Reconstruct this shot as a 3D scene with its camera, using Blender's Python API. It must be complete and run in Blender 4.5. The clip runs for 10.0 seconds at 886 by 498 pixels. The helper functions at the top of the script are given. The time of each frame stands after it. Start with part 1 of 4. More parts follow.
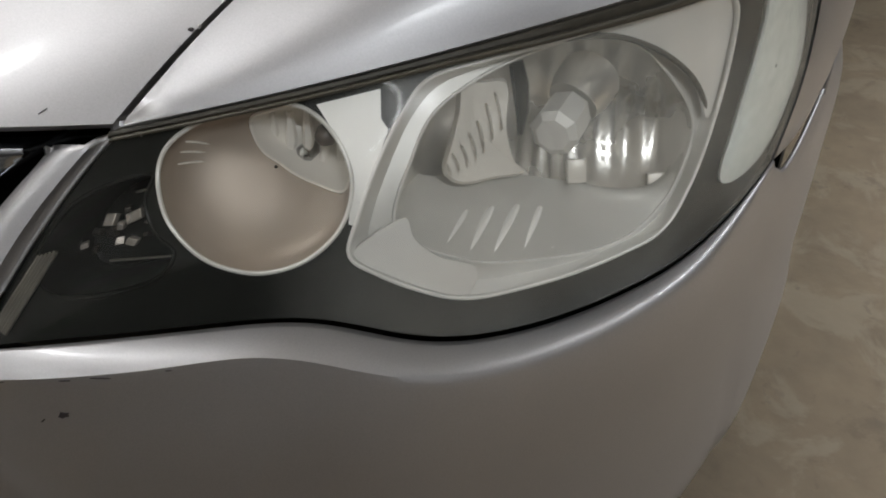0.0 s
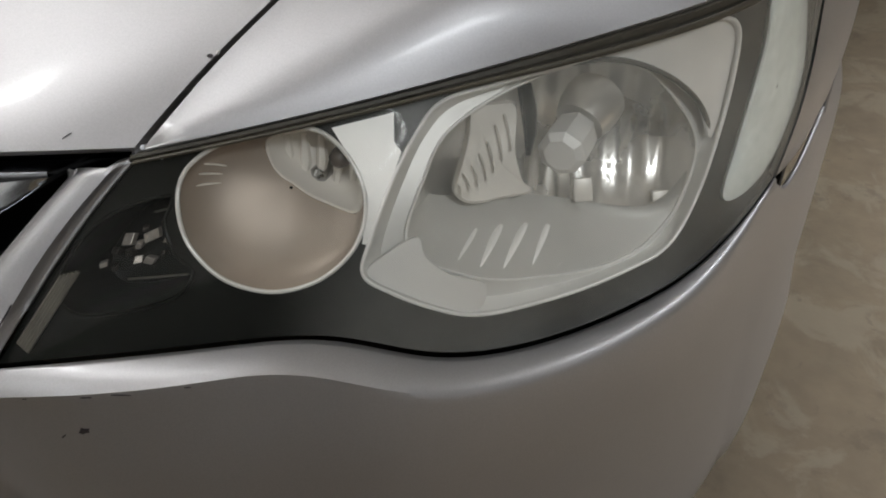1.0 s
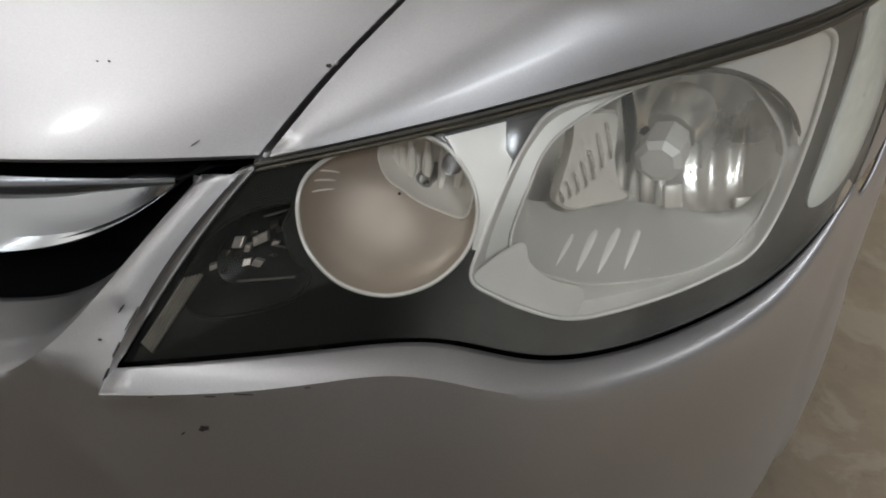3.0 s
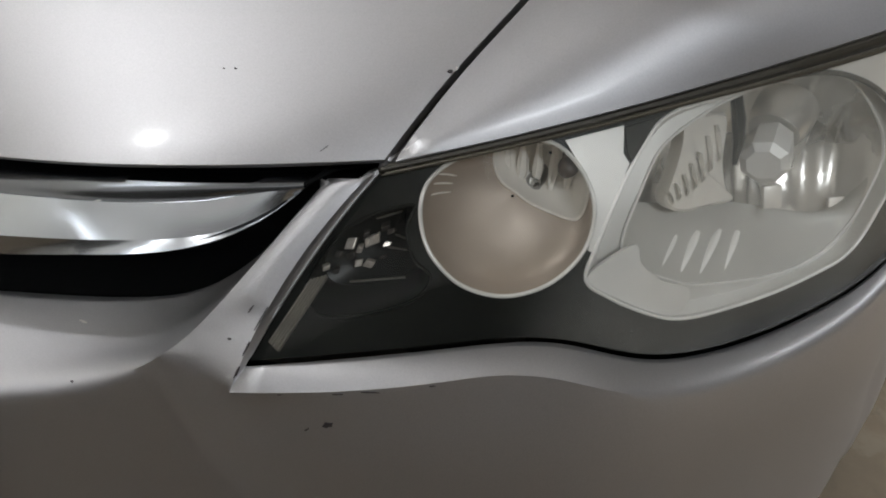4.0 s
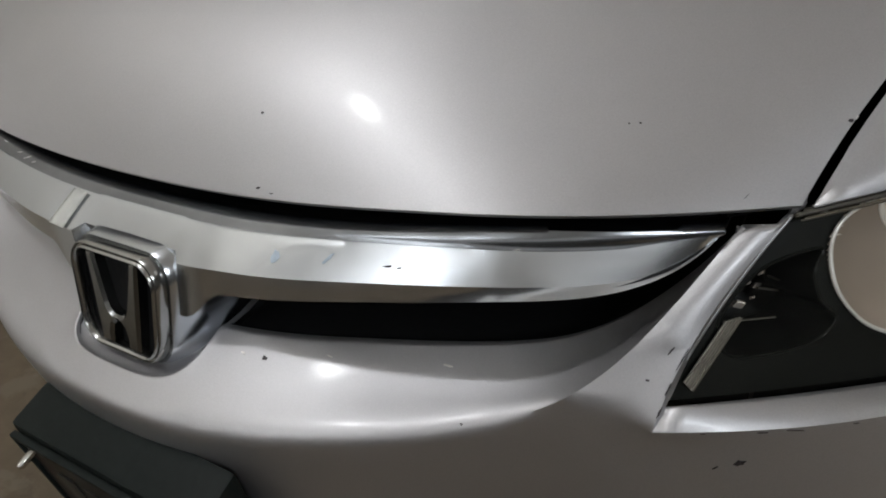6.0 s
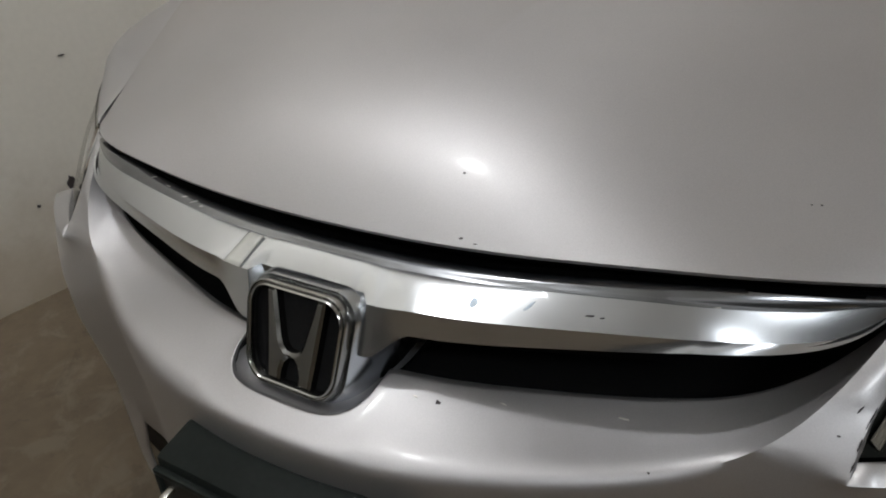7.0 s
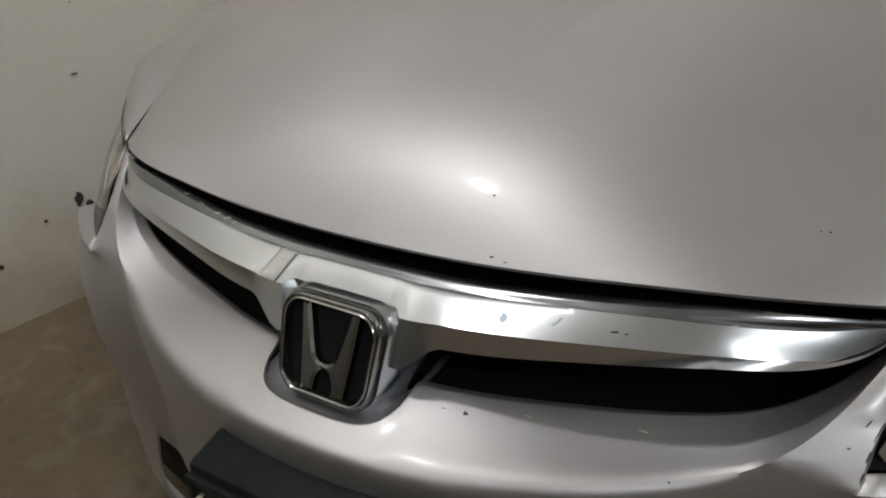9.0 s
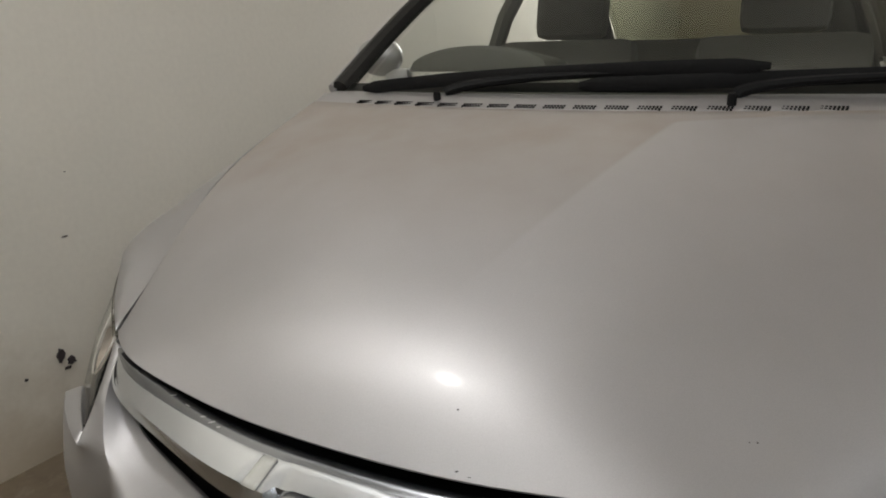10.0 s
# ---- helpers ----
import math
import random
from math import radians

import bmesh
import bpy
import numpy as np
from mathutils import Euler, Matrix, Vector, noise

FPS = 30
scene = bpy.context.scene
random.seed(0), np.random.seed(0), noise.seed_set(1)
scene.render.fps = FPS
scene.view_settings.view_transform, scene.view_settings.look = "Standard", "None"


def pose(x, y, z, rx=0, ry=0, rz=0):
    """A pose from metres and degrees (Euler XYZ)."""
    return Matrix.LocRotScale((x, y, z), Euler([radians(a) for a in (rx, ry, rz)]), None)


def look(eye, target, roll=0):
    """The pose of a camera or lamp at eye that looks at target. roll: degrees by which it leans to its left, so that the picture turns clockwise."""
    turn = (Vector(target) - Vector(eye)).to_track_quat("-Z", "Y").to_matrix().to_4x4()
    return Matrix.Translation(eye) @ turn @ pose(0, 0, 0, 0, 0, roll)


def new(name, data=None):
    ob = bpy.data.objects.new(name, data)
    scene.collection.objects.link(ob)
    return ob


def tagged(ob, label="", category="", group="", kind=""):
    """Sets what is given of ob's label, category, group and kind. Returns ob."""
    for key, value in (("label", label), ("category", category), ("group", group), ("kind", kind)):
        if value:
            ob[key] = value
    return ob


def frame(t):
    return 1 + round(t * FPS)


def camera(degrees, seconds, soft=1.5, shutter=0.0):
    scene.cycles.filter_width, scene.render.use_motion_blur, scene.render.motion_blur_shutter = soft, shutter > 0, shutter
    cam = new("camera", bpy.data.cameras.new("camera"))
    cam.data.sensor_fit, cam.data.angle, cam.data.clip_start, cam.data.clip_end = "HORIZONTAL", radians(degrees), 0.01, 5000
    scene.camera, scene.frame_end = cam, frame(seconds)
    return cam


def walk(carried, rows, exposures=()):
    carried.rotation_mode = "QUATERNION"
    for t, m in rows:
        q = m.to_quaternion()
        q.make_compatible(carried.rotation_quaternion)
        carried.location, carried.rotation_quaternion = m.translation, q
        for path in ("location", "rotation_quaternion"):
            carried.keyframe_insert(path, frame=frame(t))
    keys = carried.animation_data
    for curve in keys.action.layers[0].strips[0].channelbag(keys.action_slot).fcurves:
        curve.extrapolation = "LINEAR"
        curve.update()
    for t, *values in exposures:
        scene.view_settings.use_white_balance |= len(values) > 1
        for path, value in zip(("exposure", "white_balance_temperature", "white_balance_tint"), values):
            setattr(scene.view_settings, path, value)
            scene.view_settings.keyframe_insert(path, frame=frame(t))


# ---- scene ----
cam = camera(68.0, 10.0, soft=1.9)
# seconds, place of the eye, yaw to the left, pitch up, lean to the left
ROWS = [
    (0, 0.8246, -0.0348, 0.8756, 30.36, -41.08, -5.59),
    (0.5, 0.8215, -0.0403, 0.8853, 30.13, -40.41, -5.25),
    (1, 0.8212, -0.0410, 0.8871, 30.33, -40.24, -5.69),
    (1.5, 0.8191, -0.0422, 0.8897, 30.58, -40.44, -5.52),
    (2, 0.8077, -0.0494, 0.8913, 30.38, -40.53, -5.53),
    (2.5, 0.7886, -0.0609, 0.8975, 30.60, -40.53, -5.54),
    (4, 0.7119, -0.1065, 0.9188, 33.20, -40.89, -7.16),
    (4.5, 0.6678, -0.1325, 0.9339, 30.96, -42.57, -6.98),
    (5, 0.6087, -0.1665, 0.9470, 30.89, -42.23, -7.53),
    (5.5, 0.5464, -0.2030, 0.9555, 32.04, -39.87, -8.47),
    (6, 0.4925, -0.2388, 0.9662, 34.45, -37.73, -9.23),
    (6.2, 0.4750, -0.2545, 0.9628, 34.95, -36.12, -8.74),
    (7.3, 0.3459, -0.4052, 0.9721, 29.55, -27.78, -1.34),
    (7.5, 0.3450, -0.4083, 0.9702, 29.80, -27.81, -1.25),
    (8, 0.3485, -0.4097, 0.9700, 29.63, -27.54, -1.50),
    (8.5, 0.3470, -0.4121, 0.9659, 29.39, -27.78, -1.25),
    (9, 0.3478, -0.4209, 0.9812, 29.04, -26.76, -0.87),
    (9.5, 0.3695, -0.4330, 1.0570, 27.45, -22.05, -1.60),
    (10, 0.3750, -0.4348, 1.1063, 27.04, -17.32, -1.71),
]


def seen_from(x, y, z, yaw, pitch, roll):
    return pose(x, y, z) @ pose(0, 0, 0, 0, 0, yaw) @ pose(0, 0, 0, 90 + pitch) @ pose(0, 0, 0, 0, 0, roll)


walk(cam, [(r[0], seen_from(*r[1:])) for r in ROWS],
     exposures=[(0.0, 0.0, 6600, 10), (2.7, 0.0, 6550, 10), (4.5, 0.0, 6450, 10), (6.2, -0.03, 6500, 10), (7.5, -0.05, 6660, 10), (9.0, -0.05, 6760, 10), (10.0, 0.0, 6850, 10)])

# ---- light ----
world = bpy.data.worlds.new("world")
scene.world = world
world.use_nodes = True
world.node_tree.nodes["Background"].inputs[0].default_value = (0.9, 0.95, 1.0, 1)
world.node_tree.nodes["Background"].inputs[1].default_value = 0.02
scene.view_settings.exposure = 0.0


def area_lamp(name, place, target, width, depth, watts, colour, spread=180):
    data = bpy.data.lights.new(name, "AREA")
    data.shape, data.size, data.size_y, data.energy, data.color = "RECTANGLE", width, depth, watts, colour
    data.spread = radians(spread)
    ob = new(name, data)
    ob.matrix_world = look(place, target)
    return ob


def bulb_light(name, place, watts, radius, colour):
    data = bpy.data.lights.new(name, "POINT")
    data.energy, data.shadow_soft_size, data.color = watts, radius, colour
    ob = new(name, data)
    ob.location = place
    return ob


# one bulb placed by the hood's highlight; second bulb and tubes are added fill
BULBS = ((-0.550, -0.085, 2.63, 27.5, 0.050), (-0.30, 5.2, 2.45, 260, 0.040))
# the rear bulb is added to brighten the wall and the side windows
for bx, by, bz, watts, radius in BULBS:
    bulb_light("ceiling_bulb_light", (bx, by, bz), watts, radius, (0.965, 0.985, 1.0))
# unseen tubes added to lift the floor, ceiling, headlight and chrome
FILL_TUBES = ((-0.55, -1.90, 2.45, 5, 10), (2.7, -1.5, 2.75, 44, 0), (2.6, 1.2, 2.80, 62, 0))
for tx, ty, tz, watts, up in FILL_TUBES:
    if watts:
        area_lamp("fill_tube_light", (tx, ty, tz), (tx + .001, ty, 0.0), 0.06, 1.2, watts, (0.90, 0.955, 1.0), 78 if ty > 0 else 180)
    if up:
        area_lamp("fill_tube_light", (tx, ty, tz + .11), (tx + .001, ty, 3.0), 0.06, 1.2, up, (0.93, 0.965, 1.0))


# ---- materials ----
def material(name, base, rough=0.5, metal=0.0, coat=0.0, coat_rough=0.05, scale=40.0, vary=0.12, tint=None,
             big=3.0, bump=0.0, bump_scale=120.0, rough_vary=0.08, alpha=1.0, transmission=0.0, shine=0.5):
    m = bpy.data.materials.new(name)
    m.use_nodes = True
    nt = m.node_tree
    b = nt.nodes["Principled BSDF"]
    link = nt.links.new
    tc = nt.nodes.new("ShaderNodeTexCoord")

    def noise_node(s, detail=4.0):
        n = nt.nodes.new("ShaderNodeTexNoise")
        n.inputs["Scale"].default_value, n.inputs["Detail"].default_value = s, detail
        link(tc.outputs["Object"], n.inputs["Vector"])
        return n

    fine, broad = noise_node(scale), noise_node(big, 6.0)
    add = nt.nodes.new("ShaderNodeMath")
    add.operation = "MULTIPLY_ADD"
    add.inputs[1].default_value = 0.45
    link(fine.outputs["Fac"], add.inputs[0])
    half = nt.nodes.new("ShaderNodeMath")
    half.operation = "MULTIPLY"
    half.inputs[1].default_value = 0.55
    link(broad.outputs["Fac"], half.inputs[0])
    link(half.outputs[0], add.inputs[2])
    ramp = nt.nodes.new("ShaderNodeValToRGB")
    low = tint or tuple(c * (1 - vary) for c in base)
    high = tuple(min(1, c * (1 + vary)) for c in base)
    ramp.color_ramp.elements[0].position, ramp.color_ramp.elements[0].color = 0.3, (*low, 1)
    ramp.color_ramp.elements[1].position, ramp.color_ramp.elements[1].color = 0.7, (*high, 1)
    link(add.outputs[0], ramp.inputs["Fac"])
    link(ramp.outputs["Color"], b.inputs["Base Color"])
    mr = nt.nodes.new("ShaderNodeMapRange")
    mr.inputs["To Min"].default_value, mr.inputs["To Max"].default_value = max(0.0, rough - rough_vary), rough + rough_vary
    link(broad.outputs["Fac"], mr.inputs["Value"])
    link(mr.outputs[0], b.inputs["Roughness"])
    b.inputs["Metallic"].default_value = metal
    b.inputs["Specular IOR Level"].default_value = shine
    b.inputs["Coat Weight"].default_value, b.inputs["Coat Roughness"].default_value = coat, coat_rough
    b.inputs["Transmission Weight"].default_value = transmission
    b.inputs["Alpha"].default_value = alpha
    if bump:
        bn = nt.nodes.new("ShaderNodeBump")
        bn.inputs["Strength"].default_value, bn.inputs["Distance"].default_value = bump, 0.002
        link(noise_node(bump_scale, 5.0).outputs["Fac"], bn.inputs["Height"])
        link(bn.outputs["Normal"], b.inputs["Normal"])
    return m


def clear_material(name, tint, haze, haze_colour, rough=0.02, ior=1.5, scale=14.0, outer=0.0):
    """Clear sheet: see-through, glossy by Fresnel, with a thin uneven haze of dust and scratches."""
    m = bpy.data.materials.new(name)
    m.use_nodes = True
    nt = m.node_tree
    nt.nodes.clear()
    link = nt.links.new
    out = nt.nodes.new("ShaderNodeOutputMaterial")
    see = nt.nodes.new("ShaderNodeBsdfTransparent")
    see.inputs[0].default_value = (*tint, 1)
    dull = nt.nodes.new("ShaderNodeBsdfDiffuse")
    dull.inputs[0].default_value = (*haze_colour, 1)
    shine = nt.nodes.new("ShaderNodeBsdfGlossy")
    shine.inputs["Roughness"].default_value = rough
    tc = nt.nodes.new("ShaderNodeTexCoord")
    n = nt.nodes.new("ShaderNodeTexNoise")
    n.inputs["Scale"].default_value, n.inputs["Detail"].default_value = scale, 6
    link(tc.outputs["Object"], n.inputs["Vector"])
    mr = nt.nodes.new("ShaderNodeMapRange")
    mr.inputs["From Min"].default_value, mr.inputs["From Max"].default_value = 0.3, 0.7
    mr.inputs["To Min"].default_value, mr.inputs["To Max"].default_value = haze * 0.6, haze * 1.4
    link(n.outputs["Fac"], mr.inputs["Value"])
    amount = mr.outputs[0]
    if outer:
        # weathering that grows towards the outer half of the lens
        xyz = nt.nodes.new("ShaderNodeSeparateXYZ")
        link(tc.outputs["Object"], xyz.inputs[0])
        ab = nt.nodes.new("ShaderNodeMath")
        ab.operation = "ABSOLUTE"
        link(xyz.outputs[0], ab.inputs[0])
        grow = nt.nodes.new("ShaderNodeMapRange")
        grow.interpolation_type = "SMOOTHSTEP"
        grow.inputs["From Min"].default_value, grow.inputs["From Max"].default_value = 0.57, 0.66
        grow.inputs["To Min"].default_value, grow.inputs["To Max"].default_value = 0.030, outer
        link(ab.outputs[0], grow.inputs["Value"])
        mul = nt.nodes.new("ShaderNodeMath")
        mul.operation = "MULTIPLY"
        link(mr.outputs[0], mul.inputs[0])
        link(grow.outputs[0], mul.inputs[1])
        amount = mul.outputs[0]
    a = nt.nodes.new("ShaderNodeMixShader")
    link(amount, a.inputs[0])
    link(see.outputs[0], a.inputs[1])
    link(dull.outputs[0], a.inputs[2])
    # gloss that grows towards grazing angles, alike on both sides of the sheet
    lw = nt.nodes.new("ShaderNodeLayerWeight")
    lw.inputs[0].default_value = 0.5
    steep = nt.nodes.new("ShaderNodeMath")
    steep.operation = "POWER"
    link(lw.outputs["Facing"], steep.inputs[0])
    steep.inputs[1].default_value = 5.0
    f0 = ((ior - 1) / (ior + 1)) ** 2
    gloss = nt.nodes.new("ShaderNodeMath")
    gloss.operation = "MULTIPLY_ADD"
    link(steep.outputs[0], gloss.inputs[0])
    gloss.inputs[1].default_value, gloss.inputs[2].default_value = 0.8, f0
    c = nt.nodes.new("ShaderNodeMixShader")
    link(gloss.outputs[0], c.inputs[0])
    link(a.outputs[0], c.inputs[1])
    link(shine.outputs[0], c.inputs[2])
    link(c.outputs[0], out.inputs[0])
    return m


PAINT = material("silver_paint", (0.500, 0.494, 0.508), 0.51, 0.97, coat=0.22, coat_rough=0.14, scale=900, vary=0.10, big=2.5, rough_vary=0.04)


def dusty(m, name):
    """The same paint under a film of beige dust that thickens towards the windscreen, thinner over one straight-edged
    corner.
    """
    m = m.copy()
    m.name = name
    nt = m.node_tree
    link = nt.links.new
    b = nt.nodes["Principled BSDF"]

    def node(kind, op=None, *values):
        n = nt.nodes.new(kind)
        if op:
            n.operation = op
        for i, v in enumerate(values):
            if v is None:
                continue
            if isinstance(v, (int, float)):
                n.inputs[i].default_value = v
            else:
                link(v, n.inputs[i])
        return n.outputs[0]

    def smooth(value, lo, hi, a=0.0, z=1.0):
        n = nt.nodes.new("ShaderNodeMapRange")
        n.interpolation_type = "SMOOTHSTEP"
        for key, v in (("From Min", lo), ("From Max", hi), ("To Min", a), ("To Max", z)):
            n.inputs[key].default_value = v
        link(value, n.inputs["Value"])
        return n.outputs[0]

    geo = nt.nodes.new("ShaderNodeNewGeometry")
    xyz = nt.nodes.new("ShaderNodeSeparateXYZ")
    link(geo.outputs["Position"], xyz.inputs[0])
    x, y = xyz.outputs[0], xyz.outputs[1]
    cloud = nt.nodes.new("ShaderNodeTexNoise")
    cloud.inputs["Scale"].default_value, cloud.inputs["Detail"].default_value = 9.0, 8.0
    link(geo.outputs["Position"], cloud.inputs["Vector"])
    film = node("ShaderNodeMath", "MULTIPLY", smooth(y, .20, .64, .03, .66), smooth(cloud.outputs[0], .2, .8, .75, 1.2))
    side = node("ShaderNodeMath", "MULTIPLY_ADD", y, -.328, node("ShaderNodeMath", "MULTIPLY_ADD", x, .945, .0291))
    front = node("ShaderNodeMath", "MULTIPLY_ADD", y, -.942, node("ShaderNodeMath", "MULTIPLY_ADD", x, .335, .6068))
    thin_corner = node("ShaderNodeMath", "MULTIPLY", smooth(side, -.004, .014), smooth(front, -.004, .012))
    film = node("ShaderNodeMath", "MULTIPLY", film, smooth(thin_corner, 0, 1, 1.0, .38))
    base = b.inputs["Base Color"].links[0].from_socket
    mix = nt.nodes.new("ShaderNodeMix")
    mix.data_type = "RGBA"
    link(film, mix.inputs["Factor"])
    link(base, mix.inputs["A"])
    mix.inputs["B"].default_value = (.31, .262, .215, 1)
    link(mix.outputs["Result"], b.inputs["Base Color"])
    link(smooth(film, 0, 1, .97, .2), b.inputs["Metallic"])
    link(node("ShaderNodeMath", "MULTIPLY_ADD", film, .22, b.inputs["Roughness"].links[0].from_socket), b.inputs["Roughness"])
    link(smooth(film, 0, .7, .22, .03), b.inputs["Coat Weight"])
    return m


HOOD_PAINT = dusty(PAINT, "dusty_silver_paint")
CHROME = material("chrome", (0.61, 0.635, 0.67), 0.22, 1.0, scale=30, vary=0.06, big=6)
DULL_CHROME = material("dull_chrome", (0.40, 0.40, 0.39), 0.18, 1.0, scale=60, vary=0.1, big=8)
BLACK = material("black_plastic", (0.008, 0.008, 0.0085), 0.6, 0.0, scale=200, vary=0.3, bump=0.15, shine=0.15)
BADGE_METAL = material("badge_metal", (0.22, 0.22, 0.215), 0.16, 1.0, scale=40, vary=0.1, big=15)
DARKENED_CHROME = material("darkened_chrome", (0.27, 0.28, 0.30), 0.22, 1.0, scale=40, vary=0.12, big=8)
GLOSS_BLACK = material("bezel_black", (0.010, 0.011, 0.0095), 0.30, 0.0, scale=18, vary=0.15, big=9, shine=0.12, rough_vary=0.03)
RUBBER = material("gasket_rubber", (0.060, 0.054, 0.042), 0.6, 0.0, scale=150, vary=0.35, big=20, bump=0.2)
CUP = material("pale_reflector", (0.88, 0.84, 0.78), 0.34, 0.12, scale=25, vary=0.1, big=12)
FLANGE = material("lens_flange", (0.075, 0.066, 0.05), 0.45, 0.0, scale=60, vary=0.25, big=12)
CAP = material("brown_cap", (0.085, 0.068, 0.058), 0.4, 0.0, scale=60, vary=0.2)
REFLECTOR = material("reflector", (0.84, 0.82, 0.785), 0.28, 0.75, scale=25, vary=0.12, big=12)
SATIN = material("satin_frame", (0.90, 0.89, 0.87), 0.48, 0.25, scale=40, vary=0.06, big=10)
FRAME_GREY = material("frame_grey", (0.80, 0.79, 0.765), 0.45, 0.3, scale=40, vary=0.08, big=14)
MARKER = material("marker_lens", (0.76, 0.82, 0.80), 0.25, 0.0, coat=0.5, scale=120, vary=0.12, big=20)
STRIP = material("ribbed_strip", (0.13, 0.12, 0.10), 0.4, 0.2, scale=200, vary=0.35, big=60)
SHROUD = material("shroud_metal", (0.40, 0.335, 0.28), 0.44, 0.28, scale=30, vary=0.08, big=10)
TAPE = clear_material("clear_tape", (0.95, 0.95, 0.93), 0.68, (0.78, 0.78, 0.74), 0.2)
SPARKLE = material("dark_crystal", (0.24, 0.215, 0.195), 0.22, 0.8, scale=200, vary=0.4, big=60)
SHELF = material("lamp_shelf", (0.60, 0.59, 0.56), 0.45, 0.15, scale=30, vary=0.06, big=14)
CRYSTAL = material("clear_crystal", (0.62, 0.56, 0.50), 0.25, 0.5, scale=200, vary=0.4, big=60)
LENS = clear_material("headlight_lens", (0.95, 0.945, 0.92), 0.10, (0.74, 0.74, 0.695), 0.05, ior=1.36, outer=1.5)
GLASS = clear_material("window_glass", (0.965, 0.985, 0.965), 0.02, (0.52, 0.56, 0.46), 0.015, ior=1.45)
# darkened copy for rear and right panes; the cabin's dimness is in its colour
DARK_GLASS = clear_material("dimming_glass", (0.09, 0.095, 0.07), 0.02, (0.40, 0.42, 0.33), 0.015, ior=1.45)
TYRE = material("tyre_rubber", (0.02, 0.02, 0.02), 0.8, 0.0, scale=100, vary=0.3)
PLATE_FRAME = material("plate_frame", (0.012, 0.015, 0.014), 0.5, 0.0, scale=120, vary=0.25, big=15, shine=0.1)
PLATE = material("plate_black", (0.008, 0.0085, 0.008), 0.45, 0.0, scale=120, vary=0.3, shine=0.2)
PLATE_INK = material("plate_ink", (0.022, 0.022, 0.02), 0.5, 0.0, scale=100, vary=0.3)
STEEL = material("bolt_steel", (0.6, 0.58, 0.54), 0.28, 1.0, scale=300, vary=0.2)
SCUFF = material("scuff", (0.035, 0.028, 0.03), 0.7, 0.0, scale=300, vary=0.4)
PALE_SCUFF = material("pale_scuff", (0.72, 0.70, 0.66), 0.6, 0.0, scale=300, vary=0.2)
DASH = material("dash_plastic", (0.075, 0.075, 0.062), 0.65, 0.0, scale=200, vary=0.15, bump=0.2)
SEAT = material("seat_cloth", (0.10, 0.096, 0.08), 0.85, 0.0, scale=200, vary=0.15, bump=0.3)
DARK_TRIM = material("dark_trim", (0.02, 0.019, 0.018), 0.6, 0.0, scale=150, vary=0.3, shine=0.25)
def plaster(name):
    m = material(name, (0.72, 0.69, 0.625), 0.75, 0.0, scale=60, vary=0.05, big=1.6, bump=0.25, bump_scale=35)
    nt = m.node_tree
    link = nt.links.new
    b = nt.nodes["Principled BSDF"]
    old = b.inputs["Base Color"].links[0].from_socket
    geo = nt.nodes.new("ShaderNodeNewGeometry")
    xyz = nt.nodes.new("ShaderNodeSeparateXYZ")
    link(geo.outputs["Position"], xyz.inputs[0])
    n = nt.nodes.new("ShaderNodeTexNoise")
    n.inputs["Scale"].default_value, n.inputs["Detail"].default_value, n.inputs["Roughness"].default_value = 3.5, 8, 0.65
    link(geo.outputs["Position"], n.inputs["Vector"])
    add = nt.nodes.new("ShaderNodeMath")
    add.operation = "MULTIPLY_ADD"
    add.inputs[1].default_value = -0.55
    link(n.outputs["Fac"], add.inputs[0])
    link(xyz.outputs["Z"], add.inputs[2])
    mr = nt.nodes.new("ShaderNodeMapRange")
    mr.interpolation_type = "SMOOTHSTEP"
    mr.inputs["From Min"].default_value, mr.inputs["From Max"].default_value = -0.30, 0.14
    mr.inputs["To Min"].default_value, mr.inputs["To Max"].default_value = 0.75, 0.0
    link(add.outputs[0], mr.inputs["Value"])
    mix = nt.nodes.new("ShaderNodeMix")
    mix.data_type = "RGBA"
    link(mr.outputs[0], mix.inputs["Factor"])
    link(old, mix.inputs["A"])
    mix.inputs["B"].default_value = (0.36, 0.29, 0.20, 1)
    link(mix.outputs["Result"], b.inputs["Base Color"])
    return m


WALLPAINT = plaster("wall_paint")
# tones of added closing surfaces, set for what paint and chrome reflect
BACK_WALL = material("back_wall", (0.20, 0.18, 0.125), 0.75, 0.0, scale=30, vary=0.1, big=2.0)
DIM_WALL = material("dark_surround", (0.060, 0.056, 0.052), 0.6, 0.0, scale=30, vary=0.1, big=2.0)


